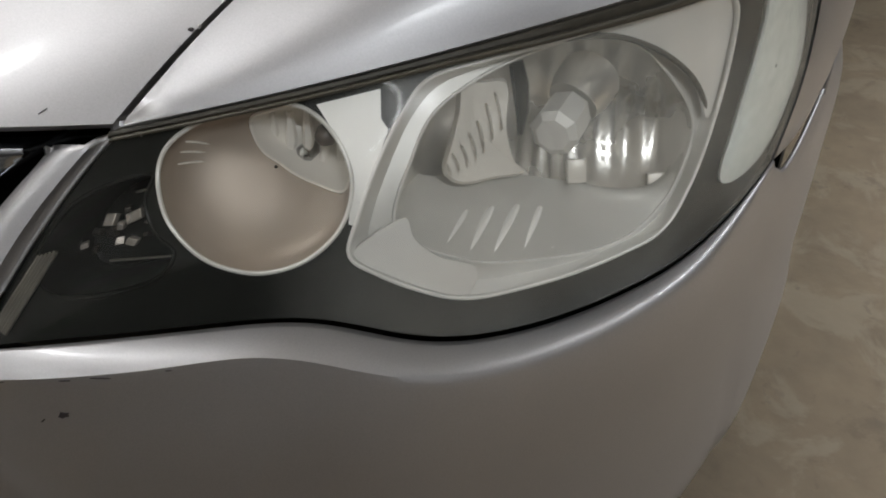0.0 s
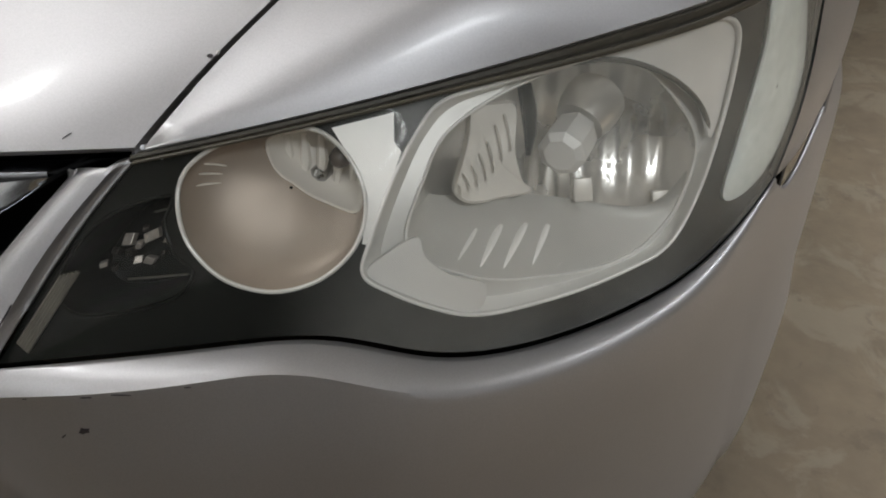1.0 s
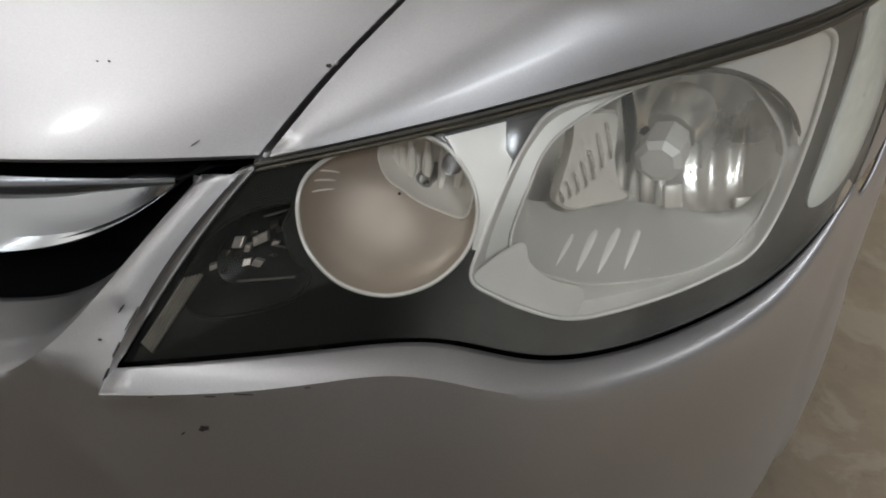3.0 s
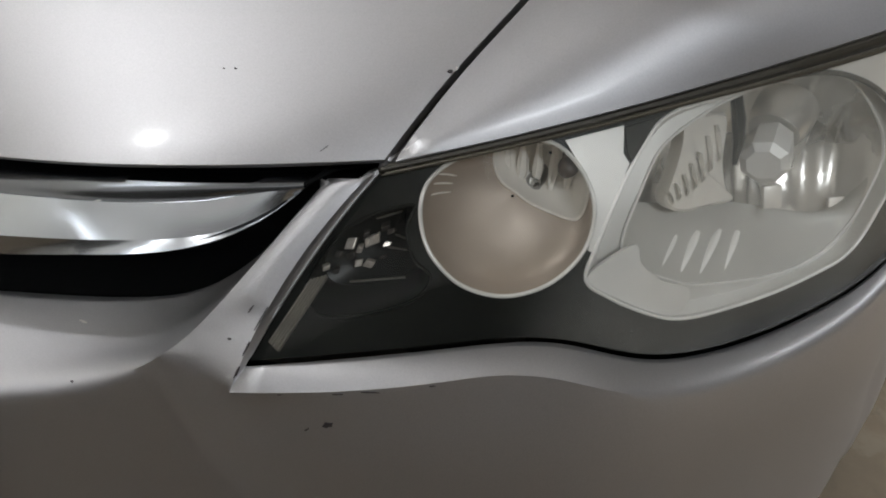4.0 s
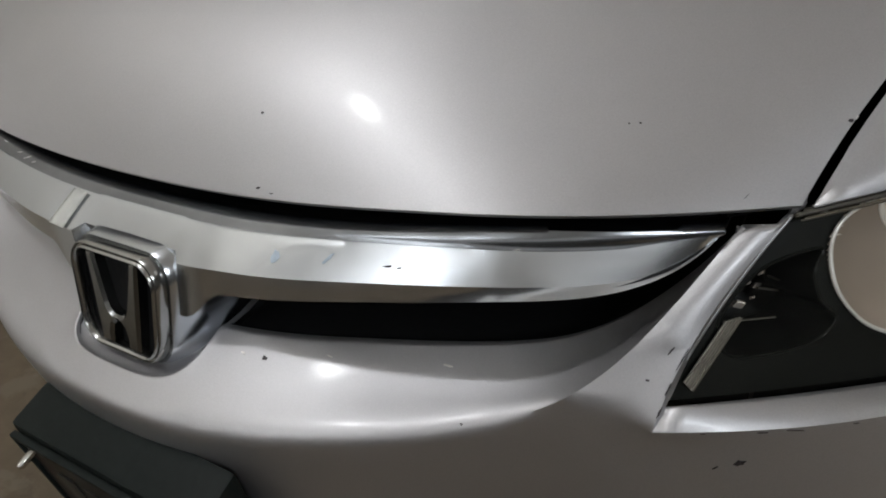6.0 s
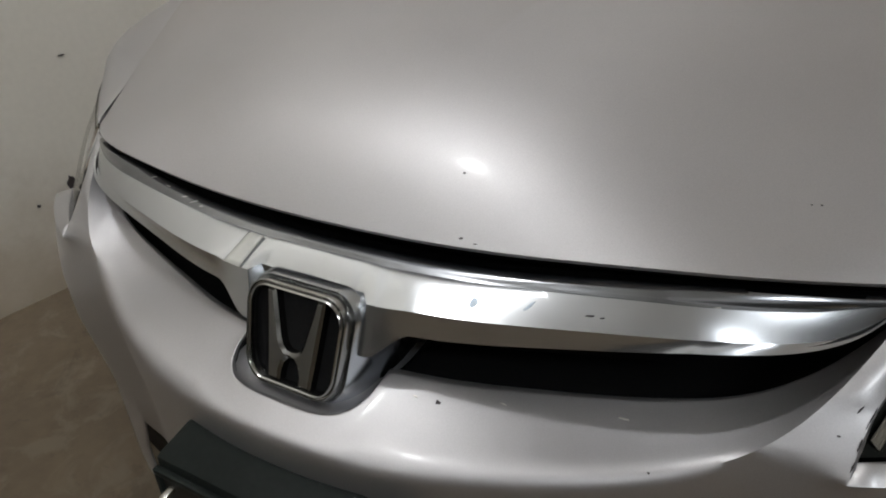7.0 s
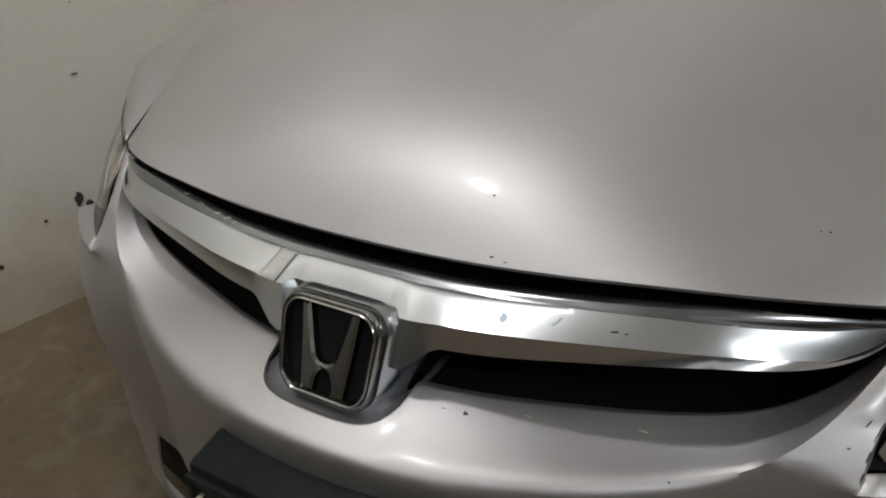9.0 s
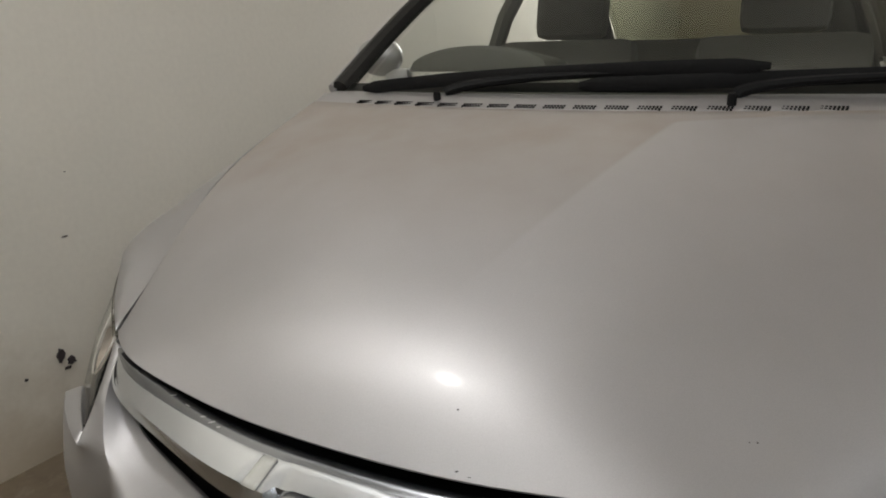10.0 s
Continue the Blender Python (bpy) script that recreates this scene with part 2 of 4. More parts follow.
def bare_concrete(name):
    """Dusty trodden concrete: pale worn patches and dark damp stains of two sizes, with grit."""
    m = material(name, (0.118, 0.089, 0.058), 0.85, 0.0, scale=24, vary=0.22, tint=(0.095, 0.072, 0.048), big=3.2, bump=0.6, bump_scale=60)
    nt = m.node_tree
    link = nt.links.new
    b = nt.nodes["Principled BSDF"]
    geo = nt.nodes.new("ShaderNodeNewGeometry")
    colour = b.inputs["Base Color"].links[0].from_socket
    for size, rough, lo, hi, amount, tone in ((7.0, .62, .50, .60, .60, (.165, .134, .096, 1)), (4.2, .70, .55, .66, .55, (.070, .053, .036, 1)), (26.0, .6, .60, .70, .45, (.085, .066, .047, 1))):
        n = nt.nodes.new("ShaderNodeTexNoise")
        n.inputs["Scale"].default_value, n.inputs["Detail"].default_value, n.inputs["Roughness"].default_value = size, 6, rough
        n.inputs["Distortion"].default_value = 0.6
        link(geo.outputs["Position"], n.inputs["Vector"])
        mr = nt.nodes.new("ShaderNodeMapRange")
        mr.interpolation_type = "SMOOTHSTEP"
        for key, v in (("From Min", lo), ("From Max", hi), ("To Min", 0.0), ("To Max", amount)):
            mr.inputs[key].default_value = v
        link(n.outputs["Fac"], mr.inputs["Value"])
        mix = nt.nodes.new("ShaderNodeMix")
        mix.data_type = "RGBA"
        link(mr.outputs[0], mix.inputs["Factor"])
        link(colour, mix.inputs["A"])
        mix.inputs["B"].default_value = tone
        colour = mix.outputs["Result"]
    link(colour, b.inputs["Base Color"])
    return m


CONCRETE = bare_concrete("floor_concrete")
CEILING = material("ceiling_paint", (0.82, 0.81, 0.79), 0.8, 0.0, scale=60, vary=0.05)


TUBE_GLOW = material("tube_glow", (0.9, 0.9, 0.9), 0.4)
TUBE_GLOW.node_tree.nodes["Principled BSDF"].inputs["Emission Color"].default_value = (0.93, 0.98, 1.0, 1)
TUBE_GLOW.node_tree.nodes["Principled BSDF"].inputs["Emission Strength"].default_value = 18.0


# ---- mesh helpers ----
def group_of(name, label="", category="", parent=None):
    ob = new(name)
    ob.empty_display_size = 0.05
    if parent:
        ob.parent = parent
    if label:
        tagged(ob, label, category)
    return ob


def finish(name, bm, mat, parent=None, label="", sharp=40.0, weld=0.0004, normals=True):
    if weld:
        bmesh.ops.remove_doubles(bm, verts=bm.verts, dist=weld)
    if normals:
        bmesh.ops.recalc_face_normals(bm, faces=bm.faces)
    me = bpy.data.meshes.new(name)
    bm.to_mesh(me)
    bm.free()
    for p in me.polygons:
        p.use_smooth = True
    me.set_sharp_from_angle(angle=radians(sharp))
    me.materials.append(mat)
    ob = new(name, me)
    if parent:
        ob.parent = parent
    if label:
        ob["label"] = label
    return ob


def add_grid(bm, g, wrap=False):
    g = np.asarray(g, float)
    rows, cols = g.shape[:2]
    vs = [[bm.verts.new(g[i, j]) for j in range(cols)] for i in range(rows)]
    for i in range(rows - 1):
        for j in range(cols if wrap else cols - 1):
            k = (j + 1) % cols
            quad = (vs[i][j], vs[i + 1][j], vs[i + 1][k], vs[i][k])
            bm.faces.new(quad)
    return vs


def sheet(name, grids, mat, parent=None, label="", sharp=40.0, thick=0.0, wrap=False, weld=0.0004):
    bm = bmesh.new()
    for g in grids:
        add_grid(bm, g, wrap)
    ob = finish(name, bm, mat, parent, label, sharp, weld)
    if thick:
        md = ob.modifiers.new("thickness", "SOLIDIFY")
        md.thickness, md.offset = thick, -1
    return ob


def spl(ctrl, u):
    """Points at u (0 to 1) of the clamped cubic spline over a few control points."""
    c = np.array(ctrl, float)
    n = len(c)
    k = np.r_[[0] * 3, np.linspace(0, 1, n - 2), [1] * 3]
    u = np.clip(np.asarray(u, float), 0, 1 - 1e-9)

    def b(i, p):
        if p == 0:
            return ((k[i] <= u) & (u < k[i + 1])).astype(float)
        o = 0 * u
        if k[i + p] > k[i]:
            o = o + (u - k[i]) / (k[i + p] - k[i]) * b(i, p - 1)
        if k[i + p + 1] > k[i + 1]:
            o = o + (k[i + p + 1] - u) / (k[i + p + 1] - k[i + 1]) * b(i + 1, p - 1)
        return o

    return np.stack([b(i, 3) for i in range(n)], -1) @ c


def both(ctrl, n):
    """A curve given for the car's left half, from the middle out, drawn over both halves."""
    half = spl(ctrl, np.linspace(0, 1, n))
    return np.vstack([half[:0:-1] * (-1, 1, 1), half])


def closed(ctrl, n):
    """A closed smooth outline through a few points."""
    c = np.array(ctrl, float)
    m = len(c)
    t = np.linspace(0, m, n, endpoint=False)
    i, f = np.floor(t).astype(int), (t % 1)[:, None]
    p0, p1, p2, p3 = c[(i - 1) % m], c[i % m], c[(i + 1) % m], c[(i + 2) % m]
    return 0.5 * (2 * p1 + (p2 - p0) * f + (2 * p0 - 5 * p1 + 4 * p2 - p3) * f**2 + (3 * p1 - p0 - 3 * p2 + p3) * f**3)


def inside(poly, x, y):
    hit = np.zeros(np.shape(x), bool)
    for (ax, ay), (bx, by) in zip(poly, np.roll(poly, -1, 0)):
        if ay != by:
            hit ^= ((ay > y) != (by > y)) & (x < (bx - ax) * (y - ay) / (by - ay) + ax)
    return hit


def blend(a, b, n, bulge=0.0, way=(0, 0, 1), power=1.0):
    """Rows from line a to line b, bulged on the way."""
    w = np.linspace(0, 1, n)[:, None, None]
    amount = np.broadcast_to(np.asarray(bulge, float), (len(a),))[None, :, None]
    return (1 - w) * a + w * b + amount * np.sin(np.pi * w**power) * np.array(way)


def tube(bm, line, radius, sides=8, close=False, flat=1.0):
    """A round bar along a line; radius may be a list."""
    line = np.asarray(line, float)
    n = len(line)
    r = np.broadcast_to(np.asarray(radius, float), (n,))
    tan = np.roll(line, -1, 0) - np.roll(line, 1, 0) if close else np.gradient(line, axis=0)
    tan /= np.linalg.norm(tan, axis=1, keepdims=True) + 1e-12
    ref = np.array((0.13, 0.05, 1.0)) if abs(tan[:, 2]).mean() < 0.8 else np.array((1.0, 0.1, 0.05))
    s = np.cross(tan, ref)
    s /= np.linalg.norm(s, axis=1, keepdims=True) + 1e-12
    q = np.cross(s, tan)
    a = np.linspace(0, 2 * np.pi, sides, endpoint=False)
    g = line[:, None] + r[:, None, None] * (np.cos(a)[None, :, None] * s[:, None] + flat * np.sin(a)[None, :, None] * q[:, None])
    if close:
        g = np.vstack([g, g[:1]])
    vs = add_grid(bm, g, wrap=True)
    if not close:
        bm.faces.new(vs[0])
        bm.faces.new(vs[-1][::-1])


def box(bm, lo, hi, bevel=0.0, m=None):
    made = bmesh.ops.create_cube(bm, size=1.0)["verts"]
    lo, hi = Vector(lo), Vector(hi)
    mid, span = (lo + hi) / 2, hi - lo
    for v in made:
        v.co = Vector((v.co[i] * span[i] + mid[i] for i in range(3)))
    if bevel:
        edges = list({e for v in made for e in v.link_edges})
        made = list({v for f in bmesh.ops.bevel(bm, geom=edges, offset=bevel, segments=2, affect="EDGES", profile=0.6)["faces"] for v in f.verts} | {v for v in made if v.is_valid})
    if m is not None:
        bmesh.ops.transform(bm, matrix=m, verts=[v for v in made if v.is_valid])


def box_thing(name, lo, hi, mat, parent=None, label="", bevel=0.004):
    bm = bmesh.new()
    box(bm, lo, hi, bevel)
    return finish(name, bm, mat, parent, label, weld=0)


def flip_x(g, side):
    return np.asarray(g, float) * (side, 1, 1)


# ---- the room ----
def setting(name, lo, hi, mat, label, category):
    ob = box_thing(name, lo, hi, mat, None, "", 0.0)
    return tagged(ob, label, category, kind="structure")


setting("floor", (-1.9, -4.0, -0.12), (4.6, 7.5, 0.0), CONCRETE, "dusty brown bare concrete garage floor with stains", "floor")
wall = setting("wall_west", (-0.1, -4.3, -0.1), (0.0, 7.7, 2.95), WALLPAINT, "off-white painted plaster wall, grimy near the floor", "wall")
wall.matrix_world = pose(-1.445, 0, 0, 0, 0, -6.0)
# east and north walls are added; their dark tones hold back reflected light
setting("wall_east", (4.4, -4.0, 0.0), (4.5, 7.4, 2.9), DIM_WALL, "unseen plain wall, dark to cut reflections on the right", "wall")
setting("wall_north", (-1.0, 7.3, 0.0), (4.4, 7.4, 2.9), BACK_WALL, "added plain wall, brownish to tone the hood's reflections", "wall")
# pale top and dark panel are unseen, added to shape the chrome's reflections
setting("wall_south", (-1.8, -3.3, 1.75), (4.5, -3.2, 2.9), CEILING, "unseen white wall top added to brighten the chrome's reflections", "wall")
setting("added_dark_panel", (-1.8, -3.28, 0.0), (4.5, -3.23, 1.75), DIM_WALL, "unseen dark panel added to darken reflections in chrome and bumper", "door")
setting("ceiling", (-1.9, -4.1, 2.9), (4.6, 7.5, 3.0), CEILING, "plain white painted ceiling", "ceiling")

# ---- the car's lines, from the middle of its nose to its left ----
HOOD = [(0, .039, .706), (.131, .039, .706), (.267, .054, .719), (.392, .086, .716), (.500, .168, .698)]
C1 = [(0, .038, .689), (.128, .038, .689), (.257, .052, .704), (.373, .076, .705), (.458, .135, .692)]
C2 = [(0, .026, .687), (.133, .026, .687), (.262, .043, .705), (.374, .074, .696), (.459, .133, .689)]
C3 = [(0, .008, .655), (.107, .002, .655), (.234, .034, .661), (.353, .069, .662), (.434, .100, .666), (.455, .133, .686)]
C4 = [(0, .012, .620), (.098, .003, .618), (.220, .037, .629), (.345, .066, .642), (.435, .090, .664), (.456, .134, .686)]
M = [(0, .000, .591), (.105, .000, .591), (.214, .043, .585), (.329, .076, .589), (.415, .097, .619), (.466, .143, .687)]
K = [(0, -.089, .557), (.092, -.089, .557), (.212, -.056, .567), (.316, -.001, .568), (.399, .040, .596), (.437, .085, .650), (.467, .147, .689)]
HT = [(.502, .165, .697), (.587, .228, .704), (.663, .296, .712), (.738, .367, .720), (.813, .437, .732), (.838, .550, .735)]
HB = [(.449, .052, .602), (.510, .091, .597), (.565, .132, .591), (.614, .168, .585), (.668, .190, .557), (.717, .238, .541), (.771, .299, .540), (.819, .366, .553), (.841, .445, .580)]
HI = [(.502, .165, .697), (.477, .123, .667), (.461, .087, .634), (.449, .052, .602)]
HO = [(.838, .550, .735), (.840, .545, .700), (.847, .515, .655), (.848, .478, .616), (.841, .445, .580)]
LEDGE = [(.4445, .0365, .5915), (.533, .076, .589), (.592, .126, .592), (.645, .144, .578), (.693, .170, .555), (.737, .219, .546), (.790, .290, .545), (.826, .362, .551), (.843, .445, .576)]
POST_EDGE = [(.491, .154, .690), (.472, .122, .668), (.4535, .083, .634), (.4465, .055, .609), (.4445, .0365, .5915)]
SEAM = [(.506, .170, .700), (.518, .215, .724), (.537, .264, .747), (.558, .320, .772), (.632, .550, .880), (.658, .760, .935), (.642, .885, .985)]
COWL = [(0, .755, .985), (.15, .755, .985), (.35, .785, .985), (.52, .832, .984), (.640, .885, .980)]
LAMP_OUT = np.array((.5, -.72, .48)) / np.linalg.norm((.5, -.72, .48))
SHOULDER = [(.838, .550, .735), (.858, .64, .745), (.868, .85, .775), (.872, 1.1, .80)]



def reach(line):
    """Stretches a line's outer end back and outwards round the front wing."""
    p = np.array(line, float)
    at = np.array((.8212, -.0410, .8871))
    far = .10 * np.clip((p[:, :1] - .62) / .12, 0, 1) * np.clip((.735 - p[:, 2:]) / .10, 0, 1)
    return [tuple(q) for q in at + (p - at) * (1 + far)]


HB, HO, LEDGE = (reach(line) for line in (HB, HO, LEDGE))

car = group_of("car", "silver metallic four-door saloon car with scuffed paint parked by a wall", "car")

# hood: from its front lip back to the cowl, rolled at the nose and gently cambered
hn, hr = 41, 64
lip, back = both(HOOD, hn), both(COWL, hn)
across = np.linspace(-1, 1, 2 * hn - 1)[:, None]
u = np.abs(across)
mirror = np.where(across < 0, -1, 1) ** np.array((1, 0, 0))
steps = np.linspace(0, 1, hr) ** 1.7
edge_line = spl(SEAM, steps) - (.0075, .003, .002)
CROWN = ((.1252, -.0489, .0125), (.0503, -.0507, -.0209), (.0888, -.0977, .0691), (-.0113, .0225, -.0097))
hood_rows = []
for w, edge in zip(steps, edge_line):
    rise_edge = edge - ((1 - w) * lip[-1] + w * back[-1])
    along = (w * (1 - w), 2 * w * (1 - w)**3, 5 * w * (1 - w)**8, 12 * w * (1 - w)**20)
    crown = sum(a * (c[0] + 3 * c[1] * u**2 + 4 * c[2] * u**6) for a, c in zip(along, CROWN)) * (1 - u**2)
    hood_rows.append((1 - w) * lip + w * back + u**2 * rise_edge * mirror + crown * (0, 0, 1))
hood_grid = np.array(hood_rows)
rim_l, rim_r = hood_grid[:, :1] + (.004, 0, -.012), hood_grid[:, -1:] + (-.004, 0, -.012)
near_l, near_r = hood_grid[:, :1] * .9 + hood_grid[:, 1:2] * .1, hood_grid[:, -1:] * .9 + hood_grid[:, -2:-1] * .1
hood_grid = np.concatenate([rim_l, hood_grid[:, :1], near_l, hood_grid[:, 1:-1], near_r, hood_grid[:, -1:], rim_r], 1)
lip = np.concatenate([lip[:1], lip[:1], lip[:1] * .9 + lip[1:2] * .1, lip[1:-1], lip[-1:] * .9 + lip[-2:-1] * .1, lip[-1:], lip[-1:]])
under = lip + (0, .012, -.008)
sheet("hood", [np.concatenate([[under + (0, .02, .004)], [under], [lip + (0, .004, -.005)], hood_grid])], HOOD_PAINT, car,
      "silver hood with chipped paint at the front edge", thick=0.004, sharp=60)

# fenders
for s in (1, -1):
    n = 46
    t = np.linspace(.003, 1, n)
    a = spl(SEAM + [(.648, .99, 1.01)], t)
    b = np.vstack([spl(HT, np.linspace(0, 1, 26)), spl(SHOULDER, np.linspace(0, 1, 21)[1:])])
    ta = np.linspace(0, 1, len(b))
    b = np.stack([np.interp(t, ta, b[:, i]) for i in range(3)], 1)
    swell = np.interp(t, (0, .12, .28, .5, 1), (0, .008, .021, .014, .005))
    top = blend(a, b, 18, swell, (.30, -.12, .94), 1.5)
    tuck = np.linspace(1, 0, 18)[:, None, None] ** 3
    top = top - tuck * np.array((0, 0, .007 if s < 0 else 0)) * np.clip(t * 6, 0, 1)[None, :, None]
    rim_in = top[:1] + (.004, 0, -.012)
    top = np.concatenate([top[:1], top[:1] * .88 + top[1:2] * .12, top[1:-1], top[-2:-1] * .12 + top[-1:] * .88, top[-1:]])
    rim_low = top[-1:, :28] + (.0, .006, -.006)
    sheet("fender", [flip_x(np.concatenate([rim_in, top]), s), flip_x(np.concatenate([top[-1:, :28], rim_low]), s)], PAINT, car, thick=0.003, sharp=50)
    ho = spl(HO, np.linspace(0, 1, 16))
    rear = spl(reach([(.858, .640, .742), (.868, .63, .70), (.874, .62, .66), (.873, .62, .609)]), np.linspace(0, 1, 16))
    tongue = blend(ho, rear, 22, .006, (1, -.2, 0))
    # the lower edge dips behind the lamp's corner
    w, low = np.linspace(0, 1, 22)[:, None], np.linspace(0, 1, 16)[None, :] ** 5
    tongue[..., 2] -= .010 * np.sin(np.pi * np.clip(w / .55, 0, 1)) * low
    sheet("fender_side", [flip_x(np.concatenate([tongue[:1] + (-.006, .008, 0), tongue]), s)], PAINT, car, thick=0.003, sharp=50)


def mouth_edge(line, fold):
    """The lower edge of the grille opening, cut back round the badge."""
    w = np.clip(1 - (np.abs(line[:, :1]) / .083) ** 5, 0, 1) ** .7
    return line + w * 0.66 * (fold - line)


# bumper cover, both halves in one piece, with rounded folds
def eased(upper_rows, lower_rows, rounds, strength):
    """Rounds the fold where the last upper row meets the first lower row; strength per column, 0 to 1."""
    g = np.concatenate([upper_rows, lower_rows[1:]])
    k = len(upper_rows) - 1
    near = np.exp(-((np.arange(len(g)) - k) / 4.0) ** 2)[1:-1, None, None] * strength[None, :, None]
    for _ in range(rounds):
        g[1:-1] += near * (0.5 * (g[:-2] + g[2:]) - g[1:-1]) * 0.7
    return g[:k + 1], g[k:]


bm = bmesh.new()
for s in (1, -1):
    n, ks = 120, 84
    tu = np.linspace(0, 1, n)
    k_line = spl(K, tu)
    m_line = mouth_edge(spl(M, tu), k_line)
    mouth = blend(m_line, k_line, 16, -.004 * np.sin(np.pi * np.clip(tu, 0, 1)), (0, -.3, .95))
    hi_line = spl(HI, np.linspace(1, 0, n - ks))
    strip_in, strip_out = k_line[ks:], spl(POST_EDGE, np.linspace(1, 0, n - ks))
    strip = blend(strip_in, strip_out, 8, .003 * np.clip(np.arange(n - ks) / 12.0, 0, 1), (.3, -.7, .6))
    groove = blend(strip_out, hi_line - LAMP_OUT * .007 * np.clip(np.arange(n - ks) / 8.0, 0, 1)[:, None], 5, -.0025 * np.clip(np.arange(n - ks) / 8.0, 0, 1), LAMP_OUT)
    hb, lg = spl(HB, np.linspace(0, 1, 80)), spl(LEDGE, np.linspace(0, 1, 80))
    ledge = blend(hb, lg, 8, .0015, (.3, -.5, .8))
    join = blend(k_line[ks:ks + 1], lg[:1], 8)[:, 0]
    upper = np.vstack([k_line[:ks], join, lg[1:], spl(reach([(.846, .450, .570), (.851, .462, .557), (.858, .49, .564), (.867, .555, .587), (.873, .62, .604)]), np.linspace(0, 1, 10))[1:]])
    x = upper[:, 0]
    sweep = np.clip(x / .87, 0, 1)
    out = np.stack([sweep**2 * .9, -(1 - sweep**3), 0 * x], 1)
    lower = [upper]
    for drop in (.004, .008, .013, .019, .027, .037, .05, .07, .095, .125, .16, .20, .25, .31, .36, .40, .44):
        lean = np.interp(drop, (0, .02, .06, .10, .15, .19, .25, .30, .345, .36, .44), (0, .001, -.001, -.005, -.011, -.015, -.018, -.020, -.008, -.006, -.006))
        p = upper + out * (sweep**4)[:, None] * np.interp(drop, (0, .02, .06, .10, .15, .19, .25, .31, .36), (0, .004, .008, .009, .009, .008, .006, .003, -.004))
        p[:, 0] += sweep**5 * np.interp(drop, (0, .03, .12, .25, .36), (0, .004, .006, .014, .034))
        p[:, 1] -= sweep**4 * (1 - sweep**6) * 2 * np.interp(drop, (0, .06, .2, .36), (0, .012, .020, .030))
        p = p + out * (1 - sweep**4)[:, None] * lean
        # the cheek below the lamp's inner end stands out
        p[:, 1] -= np.exp(-((x - .56) / .13) ** 2) * np.interp(drop, (0, .02, .06, .10, .16, .22, .30, .36), (0, .003, .013, .021, .025, .019, .004, -.005))
        p[:, 2] = upper[:, 2] - drop * (upper[:, 2] - .20) / .37
        lower.append(p)
    lower = np.array(lower)
    part = slice(ks - 14, ks + 30)
    for _ in range(60):
        rows = lower[3:, part]
        weight = np.sin(np.pi * np.linspace(0, 1, rows.shape[1] - 2))[None, :, None] * np.linspace(.15, 1, len(rows))[:, None, None]
        rows[:, 1:-1] += weight * .5 * (.5 * (rows[:, :-2] + rows[:, 2:]) - rows[:, 1:-1])
    fade = np.clip((ks - np.arange(ks)) / 16.0, 0, 1)
    mouth[:, :ks], lower[:, :ks] = eased(mouth[:, :ks], lower[:, :ks], 5, fade)
    lo, hi = ks + 8, ks + 8 + 79
    along = np.clip((np.arange(79) - 26) / 30.0, 0.02, 1)
    ledge[:, 1:], lower[:, lo:hi] = eased(ledge[:, 1:], lower[:, lo:hi], 4, along)
    for g in (mouth, strip, groove, ledge, lower):
        add_grid(bm, flip_x(g, s))
for f in list(bm.faces):
    c = f.calc_center_median()
    if abs(c.x) < .44 and .155 < c.z < .27 and c.y < .16:
        bm.faces.remove(f)
for v in [v for v in bm.verts if not v.link_faces]:
    bm.verts.remove(v)
bmesh.ops.remove_doubles(bm, verts=bm.verts, dist=.0008)
keep = np.vstack([spl(K, np.linspace(0, 1, 120)), spl(LEDGE, np.linspace(0, 1, 80)), spl(POST_EDGE, np.linspace(0, 1, 60)), spl(HB, np.linspace(0, 1, 60))])


def loose(v):
    """Whether a point lies in the saddle between grille and headlight, off the creases."""
    p = np.array((abs(v.co.x), v.co.y, v.co.z))
    if v.is_boundary or np.linalg.norm(p - (.424, .036, .594)) > .062:
        return False
    gap = np.linalg.norm(keep - p, axis=1).min()
    inside_mouth = p[0] < .40 and p[1] > np.interp(p[0], (0, .212, .316, .399), (-.089, -.056, -.001, .040)) + .002
    return gap > .0015 and not inside_mouth


corner = [v for v in bm.verts if loose(v)]
for _ in range(130):
    bmesh.ops.smooth_vert(bm, verts=corner, factor=0.5, use_axis_x=True, use_axis_y=True, use_axis_z=True)
bumper = finish("bumper", bm, PAINT, car, "silver bumper cover with scuffs and a black gouge", 34, 0.0008)
md = bumper.modifiers.new("thickness", "SOLIDIFY")
md.thickness, md.offset = 0.003, -1

# lower intake recess
sheet("lower_intake", [np.array([[(x, .07 + .20 * x * x, z) for x in np.linspace(-.62, .62, 25)] for z in np.linspace(.06, .52, 9)])], BLACK, car, thick=0.004)

# grille: chrome bar and black recess
n = 90
c1, c2, c3, c4, mm, hl = (both(c, n) for c in (C1, C2, C3, C4, M, HOOD))
mm = mouth_edge(mm, both(K, n))
# the front face leans back, the face below it stands upright
ease = np.clip((.456 - np.abs(c3[:, :1])) / .12, 0, 1)
c3 = c3 + ease * (0, -.011, .0075)
c4 = c4 + ease * (0, -.016, .0185)
slot_top = c4.copy()
c1 = c1 + ease * (0, .013, -.0045)
c2 = c2 + ease * (0, .010, -.0070)
# the lower face sweeps down into the boss that carries the badge
near = np.clip((.112 - np.abs(c4[:, :1])) / .042, 0, 1)
c4 = c4 + near**2 * (3 - 2 * near) * (0, -.010, -.026)
c3 = c3 + near**2 * (3 - 2 * near) * (0, .002, -.004)
